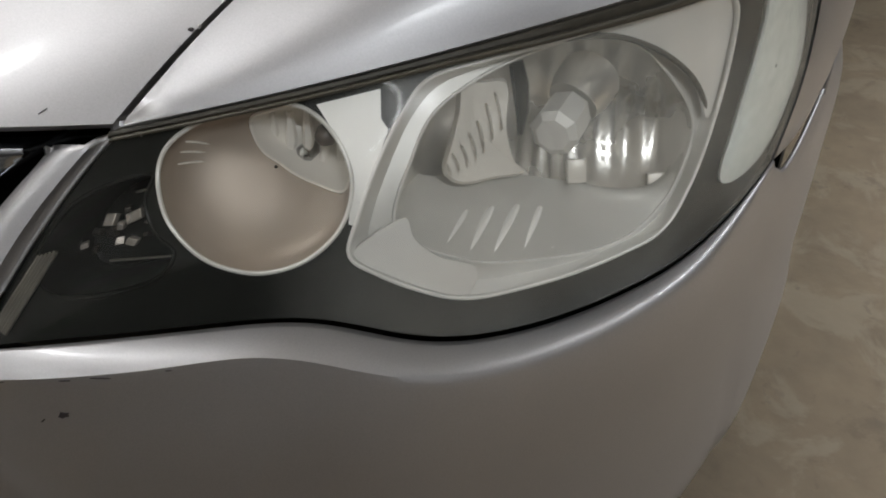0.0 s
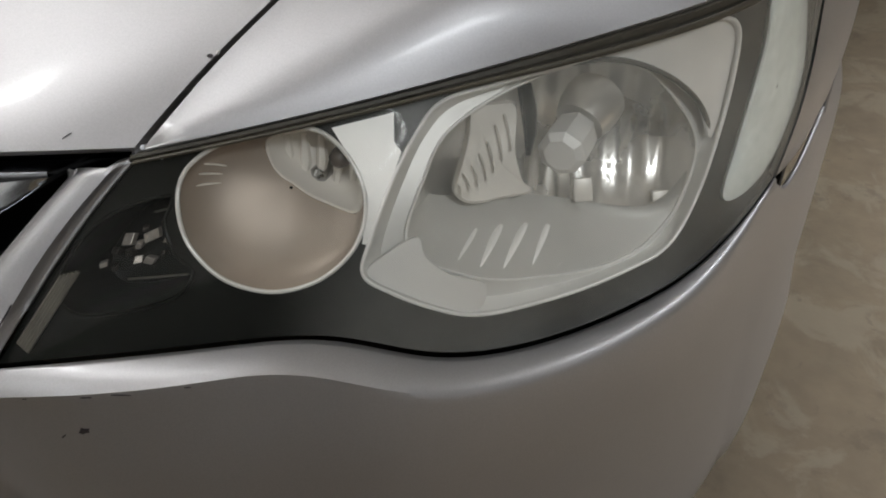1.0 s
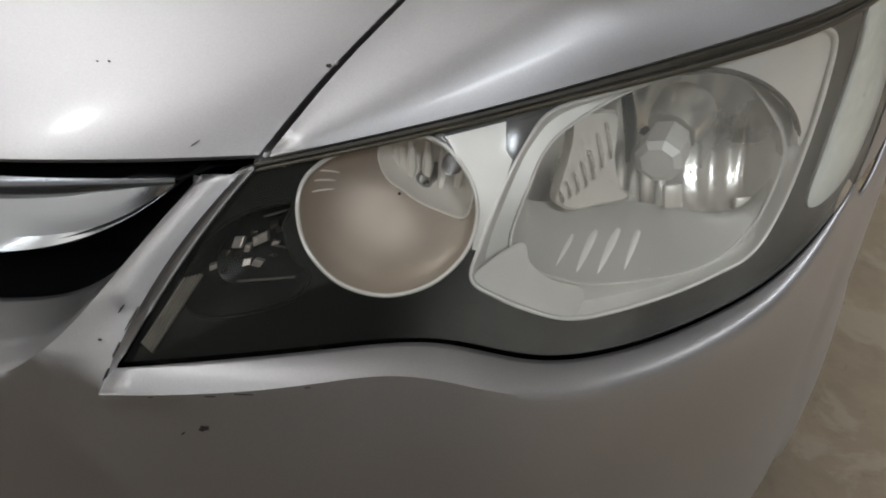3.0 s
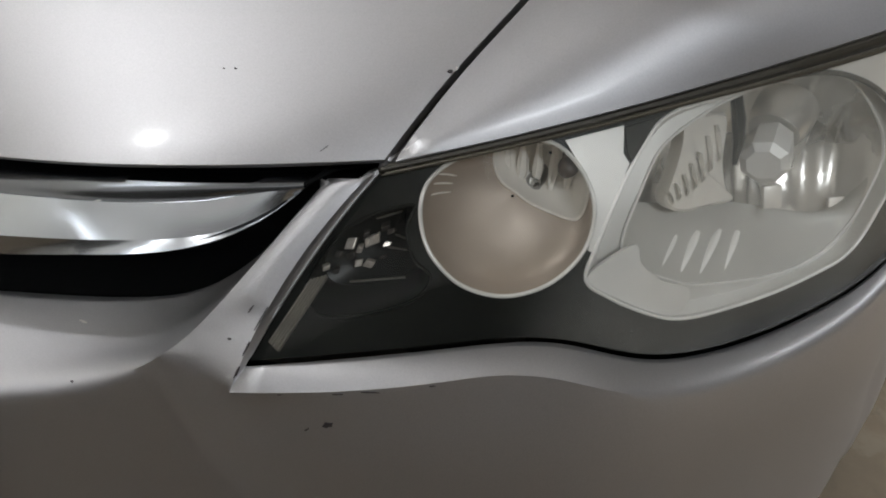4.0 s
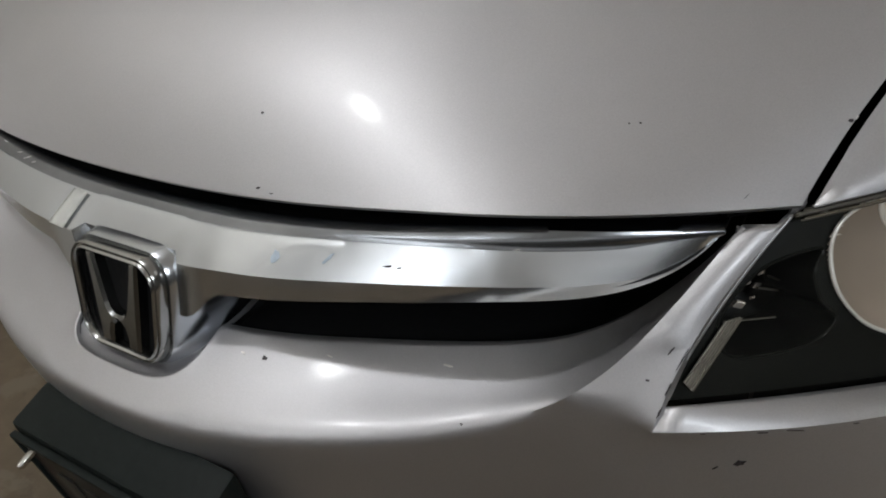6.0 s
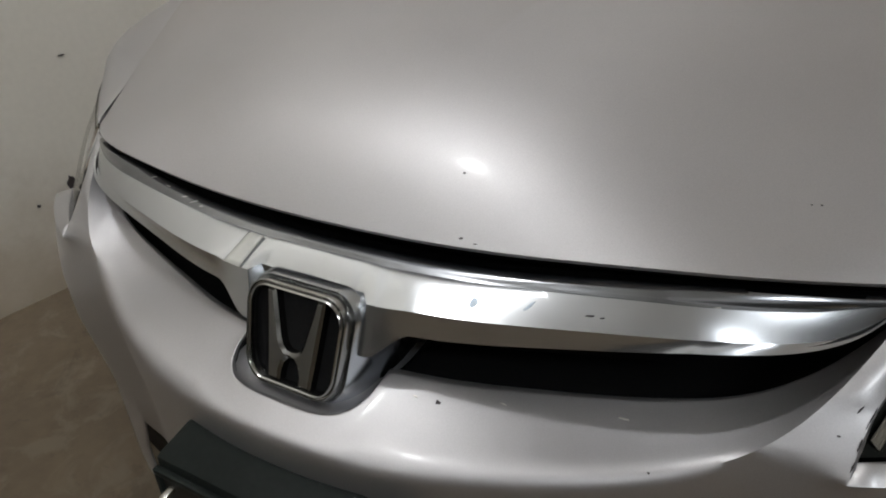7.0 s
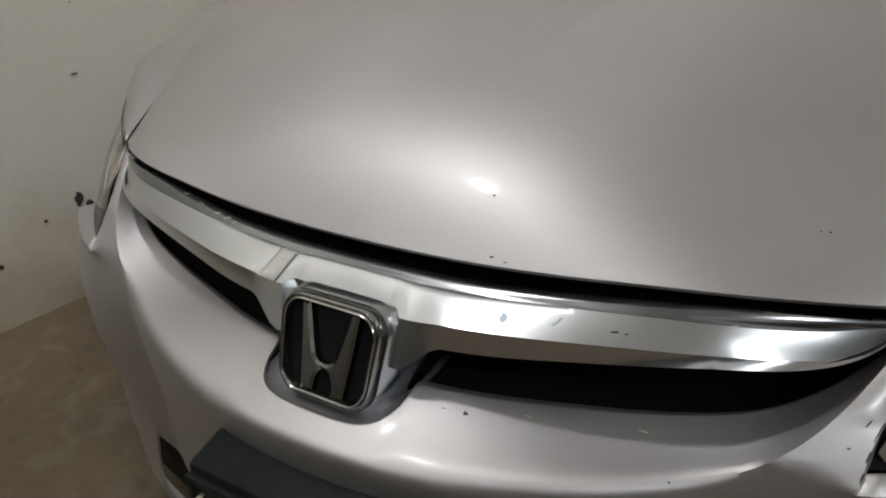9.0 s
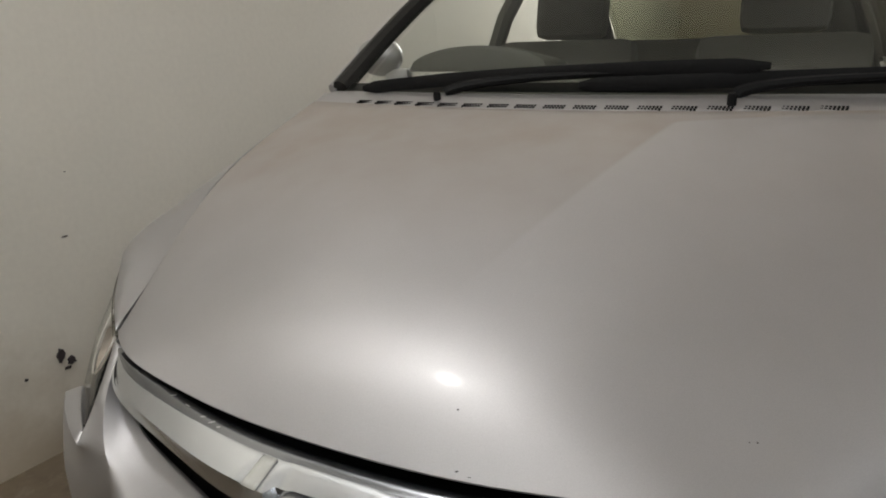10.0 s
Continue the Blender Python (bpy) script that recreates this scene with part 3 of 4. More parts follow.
hide = np.clip((.063 - np.abs(c4[:, :1])) / .004, 0, 1)
c3, c4 = c3 + hide * (0, .010, .004), c4 + hide * (0, .030, 0)
# the upper bevel of the bar
share = np.interp(np.abs(c2[:, 0]), (0, .10, .25, .40, .456), (.13, .14, .17, .19, .0))[:, None]
crease = c2 + share * (c3 - c2)
grille = group_of("grille", parent=car)
chrome_bar = sheet("chrome_bar", [np.concatenate([[crease + (0, .004, .0004)], blend(crease, c3, 6, .0006, (0, -.9, .3))]),
                                  np.concatenate([blend(c3, c4, 4, -.001, (0, -.8, -.5)), [c4 + (0, .03, .004)]])],
                   CHROME, grille, "chrome grille bar with scratches", sharp=30, weld=0)
# same chrome as the bar; the dark reflection is put into its colour
bar_cap = sheet("bar_cap", [np.concatenate([[c1 + (0, .02, -.004)], blend(c1, c2, 4, .0008, (0, -.5, .8)), blend(c2, crease, 4)[1:] + (0, .0006, 0)])], DARKENED_CHROME, grille, "chrome upper bevel with scratches, its dark reflection put into the colour", sharp=50)
sheet("upper_seal", [np.array([c1 + (0, .002, -.004), c1 + (0, .03, -.012), hl + (0, .05, -.03), hl + (0, .02, -.006)])], BLACK, grille, thick=0.002)
sheet("slot", [np.array([slot_top + (0, .004, .002), slot_top + (0, .075, .0), mm + (0, .085, -.022), mm + (0, .002, -.016), mm + (0, .001, -.002)])], BLACK, grille, thick=0.002)

# painted floor of the recess under the badge
keep = np.abs(mm[:, 0]) < .092
recess = mm[keep]
sheet("badge_recess", [np.array([recess + (0, .0003, -.0002), recess + (0, .002, -.0010), recess + (0, .006, -.0028), recess + (0, .022, -.0040), recess + (0, .050, -.002)])], PAINT, grille, "silver recess below the badge", sharp=60)

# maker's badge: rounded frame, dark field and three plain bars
BADGE = pose(.003, -.027, .617, 90 - 20, 0, 0) @ Matrix.Diagonal((0.905, 0.985, 0.91, 1))


def rounded(w, h, r, n=10, taper=0.0):
    pts = []
    for cx, cy, a0 in ((w - r, h - r, 0), (r - w, h - r, 90), (r - w, r - h, 180), (w - r, r - h, 270)):
        for a in np.radians(np.linspace(a0, a0 + 90, n)):
            pts.append((cx + r * np.cos(a), cy + r * np.sin(a)))
    p = np.array(pts)
    p[:, 0] *= 1 + taper * p[:, 1] / h
    return p


def ring_grid(profile):
    """profile: (half width, half height, corner, z) steps of a rounded frame."""
    return np.array([[(x, y, z) for x, y in rounded(w, h, r, taper=.06)] for w, h, r, z in profile])


badge = group_of("badge", parent=car)
badge.matrix_local = BADGE
bm = bmesh.new()
add_grid(bm, ring_grid([(.0535, .0430, .020, -.004), (.0540, .0435, .0205, .0055), (.0556, .0451, .022, .0075), (.0572, .0467, .0235, .0060), (.0578, .0473, .024, .0030), (.0588, .0483, .0248, .0032), (.0598, .0493, .0258, .0055), (.0612, .0507, .0268, .0035), (.0618, .0513, .0272, -.002), (.0618, .0513, .0272, -.012)]), wrap=True)
finish("badge_frame", bm, DULL_CHROME, badge, "chrome rounded badge frame")
bm = bmesh.new()
bm.faces.new([bm.verts.new((x, y, -.006)) for x, y in rounded(.056, .046, .021, taper=.06)])
finish("badge_field", bm, BLACK, badge)


half = [(.0265, .0435), (.0365, .0435), (.0335, .012), (.0300, -.020), (.0270, -.0425), (.0120, -.0425), (.0112, -.032), (.0085, -.0235), (.0045, -.0192), (0, -.0180)]
gap = [(0, -.0125), (.0065, -.0115), (.0115, -.0075), (.0145, -.001), (.0185, .014), (.0225, .029)]
outline = half + [(-x, y) for x, y in half[-2::-1]] + [(-x, y) for x, y in gap[:0:-1]] + gap
o = np.array(outline)
inner = []
for k in range(len(o)):
    e0, e1 = o[k] - o[k - 1], o[(k + 1) % len(o)] - o[k]
    e0, e1 = e0 / np.linalg.norm(e0), e1 / np.linalg.norm(e1)
    nrm = np.array((e0[1] + e1[1], -e0[0] - e1[0]))
    nrm /= max(.9, np.linalg.norm(nrm))
    inner.append(o[k] - nrm * .0034)
turn_way = np.sign(sum(o[k - 1][0] * o[k][1] - o[k][0] * o[k - 1][1] for k in range(len(o))))
inner = o - (o - np.array(inner)) * turn_way
bm = bmesh.new()
vs = add_grid(bm, np.array([[(x, y, -.006) for x, y in o], [(x, y, .0035) for x, y in o], [(x, y, .0062) for x, y in inner]]), wrap=True)
bm.faces.new(vs[-1])
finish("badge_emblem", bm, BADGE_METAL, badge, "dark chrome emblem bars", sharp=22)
# chrome boss round the badge
bm = bmesh.new()
add_grid(bm, ring_grid([(.0600, .0500, .026, -.010), (.0640, .0535, .028, -.006), (.0665, .0555, .029, -.010), (.072, .059, .029, -.03), (.078, .063, .029, -.075)]), wrap=True)
boss = finish("badge_boss", bm, CHROME, badge, sharp=50)

# ---- headlights ----
LN = LAMP_OUT


def lens_at(u, v, d=0.0):
    u, v = np.asarray(u, float), np.asarray(v, float)
    U, V = u[..., None], v[..., None]
    c = lambda a: np.array(a)
    s = (1 - V) * spl(HT, u) + V * spl(HB, u) + (1 - U) * spl(HI, v) + U * spl(HO, v) \
        - ((1 - U) * (1 - V) * c(HT[0]) + U * (1 - V) * c(HT[-1]) + (1 - U) * V * c(HB[0]) + U * V * c(HB[-1]))
    return s + LN * (.014 * np.sin(np.pi * U) * np.sin(np.pi * V) - d)


RING = [(.270, .482), (.287, .662), (.259, .783), (.199, .809), (.135, .725), (.088, .552), (.058, .333), (.046, .150), (.060, .055), (.095, .030), (.149, .090), (.217, .280)]
INNER = [(.097, .125), (.110, .223), (.137, .340), (.178, .445), (.222, .520), (.262, .560), (.259, .47), (.234, .335), (.196, .195), (.167, .125), (.141, .112), (.112, .108)]
POCKET = [(.010, .33), (.046, .27), (.054, .40), (.074, .56), (.098, .67), (.088, .78), (.030, .80), (.006, .60)]
BLOCK = [(0.4128, 0.4704), (0.4038, 0.3567), (0.3936, 0.25), (0.3785, 0.1411), (0.4171, 0.1412), (0.4611, 0.1537), (0.4789, 0.2101), (0.4981, 0.3321), (0.5334, 0.4511), (0.5613, 0.5003), (0.5067, 0.5129), (0.4674, 0.5286), (0.4353, 0.5166)]
CHAMBER = [(.323, .777), (.305, .626), (.293, .393), (.294, .204), (.314, .095), (.409, .075), (.623, .06), (.766, .062), (.815, .072), (.847, .135), (.857, .30), (.859, .50), (.858, .74), (.843, .855), (.784, .870), (.644, .878), (.548, .888), (.474, .874), (.386, .839)]
BOWL = [(.375, .693), (.344, .418), (.350, .221), (.437, .098), (.588, .066), (.710, .148), (.800, .337), (.846, .512), (.852, .690), (.84, .79), (.790, .850), (.639, .817), (.508, .785)]
SIDE = [(.909, .80), (.897, .562), (.900, .244), (.894, .075), (.93, .06), (.967, .172), (.990, .511), (.988, .799), (.972, .895)]


def bowl_grid(outline, axis, depth, steps=14, squash=0.0, shift=(0, 0, 0)):
    """A dish behind a closed outline."""
    c = outline.mean(0)
    rows = []
    for a in np.linspace(0, np.pi / 2 * .97, steps):
        rows.append(c + (outline - c) * np.cos(a) * (1 - squash * np.sin(a)) + np.array(axis) * depth * np.sin(a) + np.array(shift) * np.sin(a))
    return np.array(rows)


def headlight(s):
    lamp = group_of("headlight", parent=car)
    # clear outer lens
    gu, gv = np.meshgrid(np.linspace(.006, .994, 70), np.linspace(.045, .985, 34))
    lens = sheet("lens", [flip_x(lens_at(gu, gv), s)], LENS, lamp, "hazy clear headlight lens", sharp=60)
    lens.visible_shadow = False
    # rubber gasket along the top
    gu3, gv3 = np.meshgrid(np.linspace(.004, .90, 70), np.linspace(.046, .068, 5))
    flange = lens_at(gu3, gv3, -.0006) + LN * (.0012 * np.sin(np.pi * np.linspace(0, 1, 5)))[:, None, None]
    sheet("lens_flange", [flip_x(flange, s)], FLANGE, lamp, "dull brownish lens flange", thick=0.001)
    gu2, gv2 = np.meshgrid(np.linspace(0, 1, 70), np.linspace(0, .05, 4))
    bead = lens_at(gu2, gv2, .004) + LN * (.004 * np.sin(np.pi * np.linspace(0, 1, 4)))[:, None, None]
    sheet("gasket", [flip_x(bead, s)], RUBBER, lamp, "dull rubber gasket", thick=0.003)
    # black bezel with openings
    ring_o, cham_o = closed(RING, 72), closed(CHAMBER, 110)
    bu, bv = np.linspace(0, 1, 361), np.linspace(0, 1, 181)
    g = lens_at(*np.meshgrid(bu, bv), .010)
    bm = bmesh.new()
    vs = {}
    cu, cv = np.meshgrid((bu[1:] + bu[:-1]) / 2, (bv[1:] + bv[:-1]) / 2)
    pocket_o = closed(POCKET, 48)
    gone = inside(ring_o, cu, cv) | inside(cham_o, cu, cv) | inside(pocket_o, cu, cv)

    def vert(i, j):
        if (i, j) not in vs:
            vs[i, j] = bm.verts.new(g[i, j] * (s, 1, 1))
        return vs[i, j]

    for i in range(180):
        for j in range(360):
            if not gone[i, j]:
                bm.faces.new((vert(i, j), vert(i + 1, j), vert(i + 1, j + 1), vert(i, j + 1)))
    finish("bezel", bm, GLOSS_BLACK, lamp, "gloss black bezel", weld=0)
    # small round reflector
    ro = lens_at(ring_o[:, 0], ring_o[:, 1], .007)
    bm = bmesh.new()
    tube(bm, flip_x(ro, s), .0014, 8, close=True)
    finish("reflector_ring", bm, FRAME_GREY, lamp, "pale round reflector ring")
    inner = lens_at(ring_o[:, 0], ring_o[:, 1], .011)
    small = group_of("small_reflector", parent=lamp)
    axis = np.array((-.25, .90, -.15))
    mid = inner.mean(0)
    mid_uv = ring_o.mean(0)
    inner_o = closed(INNER, 60)

    def shroud(r):
        """How deep the shroud lies at the share r of its radius."""
        return .030 * np.sqrt(np.maximum(0, 1 - r * r)) ** 0.8

    bm = bmesh.new()
    share = np.linspace(1, .02, 34)
    rows = np.array([mid + (inner - mid) * r + axis * shroud(r) for r in share])
    grid = [[None] * 72 for _ in share]
    for a in range(33):
        for b in range(72):
            b2 = (b + 1) % 72
            q = mid_uv + (ring_o[b] + ring_o[b2] - 2 * mid_uv) / 2 * (share[a] + share[a + 1]) / 2
            if not inside(inner_o, q[0], q[1]):
                for i, k in ((a, b), (a + 1, b), (a + 1, b2), (a, b2)):
                    if grid[i][k] is None:
                        grid[i][k] = bm.verts.new(rows[i, k] * (s, 1, 1))
                bm.faces.new((grid[a][b], grid[a + 1][b], grid[a + 1][b2], grid[a][b2]))
    finish("shroud", bm, SHROUD, small, "smooth brownish lamp shroud", weld=0)
    # bright streaks reflected in the shroud, built as thin pale ribs
    for k in range(3):
        pts = []
        for w in np.linspace(0, 1, 6):
            r, q = .93 - .20 * w, 38 + 2 * k
            pts.append(mid + (inner[q % 72] - mid) * r + axis * shroud(r) - axis * .001)
        bm = bmesh.new()
        tube(bm, flip_x(pts, s), [.0004, .0007, .0007, .0007, .0006, .0003], 6)
        finish("shroud_streak", bm, CUP, small)
    # the deeper fluted cup in its upper part
    rel = inner_o - mid_uv
    ring_r = ring_o - mid_uv
    turn = np.arctan2(rel[:, 1], rel[:, 0] * 3)
    ring_turn = np.arctan2(ring_r[:, 1], ring_r[:, 0] * 3)
    order = np.argsort(ring_turn)
    reach = np.interp(turn, ring_turn[order], np.linalg.norm(ring_r * (3, 1), axis=1)[order], period=2 * np.pi)
    ratio = np.clip(np.linalg.norm(rel * (3, 1), axis=1) / reach, 0, .97)
    on_ring = np.stack([np.interp(turn, ring_turn[order], inner[order, i], period=2 * np.pi) for i in range(3)], 1)
    cup_edge = mid + (on_ring - mid) * ratio[:, None] + axis * shroud(ratio)[:, None]
    cup = bowl_grid(cup_edge, (-.2, .92, -.12), .036, 14)
    sheet("cup", [flip_x(cup, s)], CUP, small, "bright reflector cup", wrap=True)
    bm = bmesh.new()
    tube(bm, flip_x(cup_edge, s), .0011, 6, close=True)
    finish("cup_edge", bm, CUP, small)
    cc0 = cup_edge.mean(0)
    at = cc0 + np.array((.016, .018, .007))
    bm = bmesh.new()
    tube(bm, flip_x([at + (.0, .03, 0), at + (0, .010, 0), at], s), [.010, .010, .009], 14)
    finish("bulb_holder", bm, CAP, small)
    bm = bmesh.new()
    tube(bm, flip_x([at, at - (0, .005, 0), at - (0, .014, 0), at - (0, .019, 0), at - (0, .021, 0)], s), [.006, .007, .007, .005, .002], 14)
    finish("bulb", bm, CAP, small)
    for k, (dx, dz) in enumerate(((.026, .016), (.024, -.020), (-.012, -.018))):
        p = cc0 + np.array((dx, .016 + dx * .5, dz))
        bm = bmesh.new()
        tube(bm, flip_x([p + (0, .03, 0), p, p - (0, .003, 0)], s), [.008, .0065, .003], 10)
        finish("stud", bm, CAP if k == 0 else DULL_CHROME, small)
    for k in range(7):
        x0 = -.030 + .010 * k
        w = cc0 + np.array((x0, .022 + x0 * .5, -.012))
        bm = bmesh.new()
        tube(bm, flip_x([w + (0, .004, .022), w + (0, .0, .004), w + (0, -.008, -.010)], s), [.002, .0042, .002], 6)
        finish("flute", bm, CUP, small)
    # main chamber: pale frame, dish, bulb with a shield, ribs
    main = group_of("main_reflector", parent=lamp)
    co, ci = lens_at(cham_o[:, 0], cham_o[:, 1], .008), lens_at(cham_o[:, 0], cham_o[:, 1], .016)
    cc = cham_o.mean(0)
    bm = bmesh.new()
    tube(bm, flip_x(co, s), .0014, 8, close=True)
    finish("chamber_rim", bm, SATIN, main, "pale satin rim")
    bowl_c = closed(BOWL, 110)
    # match the outlines by the turn about their middle
    def by_turn(o):
        a = np.arctan2(o[:, 1] - .47, (o[:, 0] - .59) * 1.6)
        order = np.argsort(a)
        want = np.linspace(-np.pi, np.pi, 120, endpoint=False)
        return np.stack([np.interp(want, a[order], o[order, i], period=2 * np.pi) for i in (0, 1)], 1)
    o1, o2 = by_turn(cham_o), by_turn(bowl_c)
    o2 = cc + (o2 - cc) * .985
    r1, r2 = lens_at(o1[:, 0], o1[:, 1], .010), lens_at(o2[:, 0], o2[:, 1], .024)
    sheet("chamber_frame", [flip_x(np.array([r1, r1 * .97 + r2 * .03 - LN * .004, r1 * .6 + r2 * .4 - LN * .009, r2]), s)], FRAME_GREY, main, "grey satin inner frame", wrap=True, sharp=30)
    dish = bowl_grid(r2, (-.30, .92, -.10), .085, 24)
    deep = np.sin(np.linspace(0, np.pi, 24))[:, None, None]
    dish = dish + deep * .0035 * np.cos(2 * np.pi * (dish[..., :1] + .35 * dish[..., 1:2]) / .026) * np.array((-.30, .92, -.10))
    sheet("dish", [flip_x(dish, s)], REFLECTOR, main, wrap=True)
    bc = r2.mean(0) + np.array((.0, .036, .012))
    bm = bmesh.new()
    tube(bm, flip_x([bc + (.004, .034, .010), bc + (.002, .018, .007), bc + (0, .008, .003)], s), [.023, .022, .019], 18)
    finish("bulb_socket", bm, REFLECTOR, main)
    bm = bmesh.new()
    tube(bm, flip_x([bc, bc - (0, .012, 0), bc - (0, .03, 0), bc - (0, .034, 0)], s), [.0165, .0175, .0175, .012], 8)
    finish("bulb_shield", bm, SATIN, main, "faceted pale bulb shield", sharp=20)
    # smooth shelf in the lower half
    front = np.vstack([closed(BOWL, 130)] * 2)[72:140]
    rear = spl([(.852, .70), (.84, .75), (.79, .69), (.70, .60), (.585, .52), (.50, .50), (.42, .51), (.365, .51), (.348, .42)], np.linspace(0, 1, 68))
    f3, b3 = lens_at(front[:, 0], front[:, 1], .023), lens_at(rear[:, 0], rear[:, 1], .055)
    sheet("shelf", [flip_x(blend(f3, b3, 8), s)], SHELF, main, "smooth greyish lamp shelf", sharp=60)
    # slanting ribs in the lower half
    for ua, va, ub, vb in ((.488, .628, .466, .749), (.533, .618, .514, .767), (.580, .622, .557, .782), (.625, .644, .609, .797), (.676, .735, .666, .790)):
        pts = np.array([lens_at(ua + (ub - ua) * w, va + (vb - va) * w, .0425 - .014 * w) for w in np.linspace(0, 1, 7)])
        bm = bmesh.new()
        tube(bm, flip_x(pts, s), [.0016, .0028, .0032, .0032, .0032, .0028, .0016], 8, flat=.22)
        finish("rib", bm, SATIN, main)
    # pale block beside the bulb, with a flight of leaf-shaped notches
    bo = closed(BLOCK, 48)
    bmid = bo.mean(0)
    sg = np.array([[lens_at(x, y, d) for x, y in bmid + (bo - bmid) * k] for k, d in ((1.0, .050), (1.0, .034), (.94, .031), (.5, .032), (.02, .034))])
    sheet("stepped_block", [flip_x(sg, s)], CUP, main, "pale stepped reflector block", wrap=True, sharp=25)
    for k, (ua, va, ub, vb) in enumerate(((0.4275, 0.4875, 0.408, 0.4414), (0.4375, 0.4691, 0.4153, 0.4111), (0.4491, 0.4513, 0.4237, 0.3786), (0.4596, 0.4282, 0.4305, 0.3378), (0.4688, 0.4012, 0.4359, 0.2932), (0.476, 0.3604, 0.439, 0.2332), (0.4858, 0.3279, 0.4474, 0.1938))):
        w = np.linspace(0, 1, 8)
        wide = .0006 + .0056 * np.abs(np.sin(np.pi * (.22 + .78 * w))) ** .9
        bow = .003 * np.sin(np.pi * w)
        mid = (ua + (ub - ua) * w + bow, va + (vb - va) * w)
        strip = np.stack([lens_at(mid[0] - wide, mid[1] - .02 * (1 - w), .0325), lens_at(mid[0] - wide * .1, mid[1], .0250), lens_at(mid[0] + wide, mid[1] + .02 * (1 - w), .0325)])
        sheet("notch", [flip_x(strip, s)], REFLECTOR, main, sharp=20)
    bm = bmesh.new()
    tube(bm, flip_x(r2 + LN * .001, s), .0011, 6, close=True)
    finish("dish_rim", bm, SATIN, main)
    arc = spl([(.520, .058), (.610, .066), (.700, .130), (.775, .235), (.822, .345), (.845, .455)], np.linspace(0, 1, 30))
    bm = bmesh.new()
    tube(bm, flip_x(lens_at(arc[:, 0], arc[:, 1], .0135), s), np.r_[.001, np.full(28, .0034), .001], 8, flat=.6)
    finish("dish_band", bm, STRIP, main, "grey band round the dish")
    # dark reflection in the dish, built as a black piece
    bm = bmesh.new()
    tube(bm, flip_x(lens_at(np.array([.470, .495, .515, .525]), np.array([.10, .19, .28, .36]), .030), s), [.010, .012, .010, .004], 8, flat=.4)
    finish("dark_reflection", bm, GLOSS_BLACK, main)
    for u0, v0, r0 in ((0.671, 0.54, .009), (0.8359, 0.7184, .009)):
        bm = bmesh.new()
        p = lens_at(u0, v0, .046)
        box(bm, (-r0 * .8, -.003, -r0), (r0 * .8, .003, r0), .002, Matrix.Translation(Vector(p * (s, 1, 1))) @ pose(0, 0, 0, -28, 0, s * 30))
        finish("reflector_step", bm, CUP, main, sharp=20, weld=0)
    # pale dividing panel between the two reflectors, with a dark corner piece
    for nm, uvs, mat, d in (("divider_panel", [(.165, .095), (.240, .092), (.264, .225), (.284, .278), (.288, .348), (.298, .50), (.312, .664), (.296, .652), (.283, .563), (.262, .43), (.212, .26)], SATIN, .0075),
                            ("divider_corner", [(.243, .102), (.293, .098), (.2905, .20), (.287, .275), (.268, .215)], GLOSS_BLACK, .0072),
                            ("corner_facet", [(.380, .640), (.340, .715), (.328, .770), (.352, .810), (.395, .836), (.465, .866), (.543, .880), (.533, .795), (.466, .765), (.412, .712)], SATIN, .0125),
                            ("corner_panel", [(.600, .072), (.700, .068), (.800, .074), (.836, .092), (.849, .160), (.853, .30), (.855, .47), (.848, .485), (.836, .43), (.812, .335), (.770, .245), (.715, .155), (.655, .097)], SATIN, .0125)):
        po = closed(uvs, 6 * len(uvs)) if nm.startswith("corner") else np.array(uvs)
        top = lens_at(po[:, 0], po[:, 1], d)
        low = lens_at(po[:, 0], po[:, 1], d + .004)
        bm = bmesh.new()
        vs = add_grid(bm, flip_x(np.array([low, top]), s), wrap=True)
        bm.faces.new(vs[1])
        bmesh.ops.triangulate(bm, faces=bm.faces[:])
        finish(nm, bm, mat, main, sharp=30)
    so = closed(SIDE, 60)
    sg = np.array([np.array([lens_at(x, y, d) for x, y in so.mean(0) + (so - so.mean(0)) * k]) for k, d in ((1.0, .012), (1.0, .006), (.92, .004), (.5, .002), (.02, .002))])
    sheet("side_marker", [flip_x(sg, s)], MARKER, lamp, "frosted pale side marker", wrap=True)
    # ribbed strip near the inner tip
    pu = np.array([(.016, .575), (.0085, .585), (.0055, .90), (.012, .945)])
    pv = lens_at(pu[:, 0], pu[:, 1], .006)
    bm = bmesh.new()
    for k in range(5):
        a, b = pv[0] * (1 - k / 4) + pv[1] * k / 4, pv[3] * (1 - k / 4) + pv[2] * k / 4
        tube(bm, flip_x([a, (a + b) / 2, b], s), .0014, 6)
    finish("ribbed_strip", bm, STRIP, lamp, "pale ribbed reflector strip")
    # parking lamp: faceted pieces and ridges in a dark pocket behind the lens
    parking = group_of("parking_lamp", parent=lamp)
    mouth_o = pocket_o.mean(0) + (pocket_o - pocket_o.mean(0)) * 1.06
    rows = [lens_at(*(pocket_o.mean(0) + (mouth_o - pocket_o.mean(0)) * k).T, d) for k, d in ((1, .0102), (1, .03), (.97, .066), (.88, .082), (.5, .088), (.02, .089))]
    sheet("pocket", [flip_x(np.array(rows), s)], GLOSS_BLACK, parking, "black lamp pocket", wrap=True)
    bm = bmesh.new()
    tube(bm, flip_x(lens_at(pocket_o[:, 0], pocket_o[:, 1], .0100), s), .0012, 6, close=True)
    finish("pocket_rim", bm, GLOSS_BLACK, parking)
    rnd = random.Random(7)
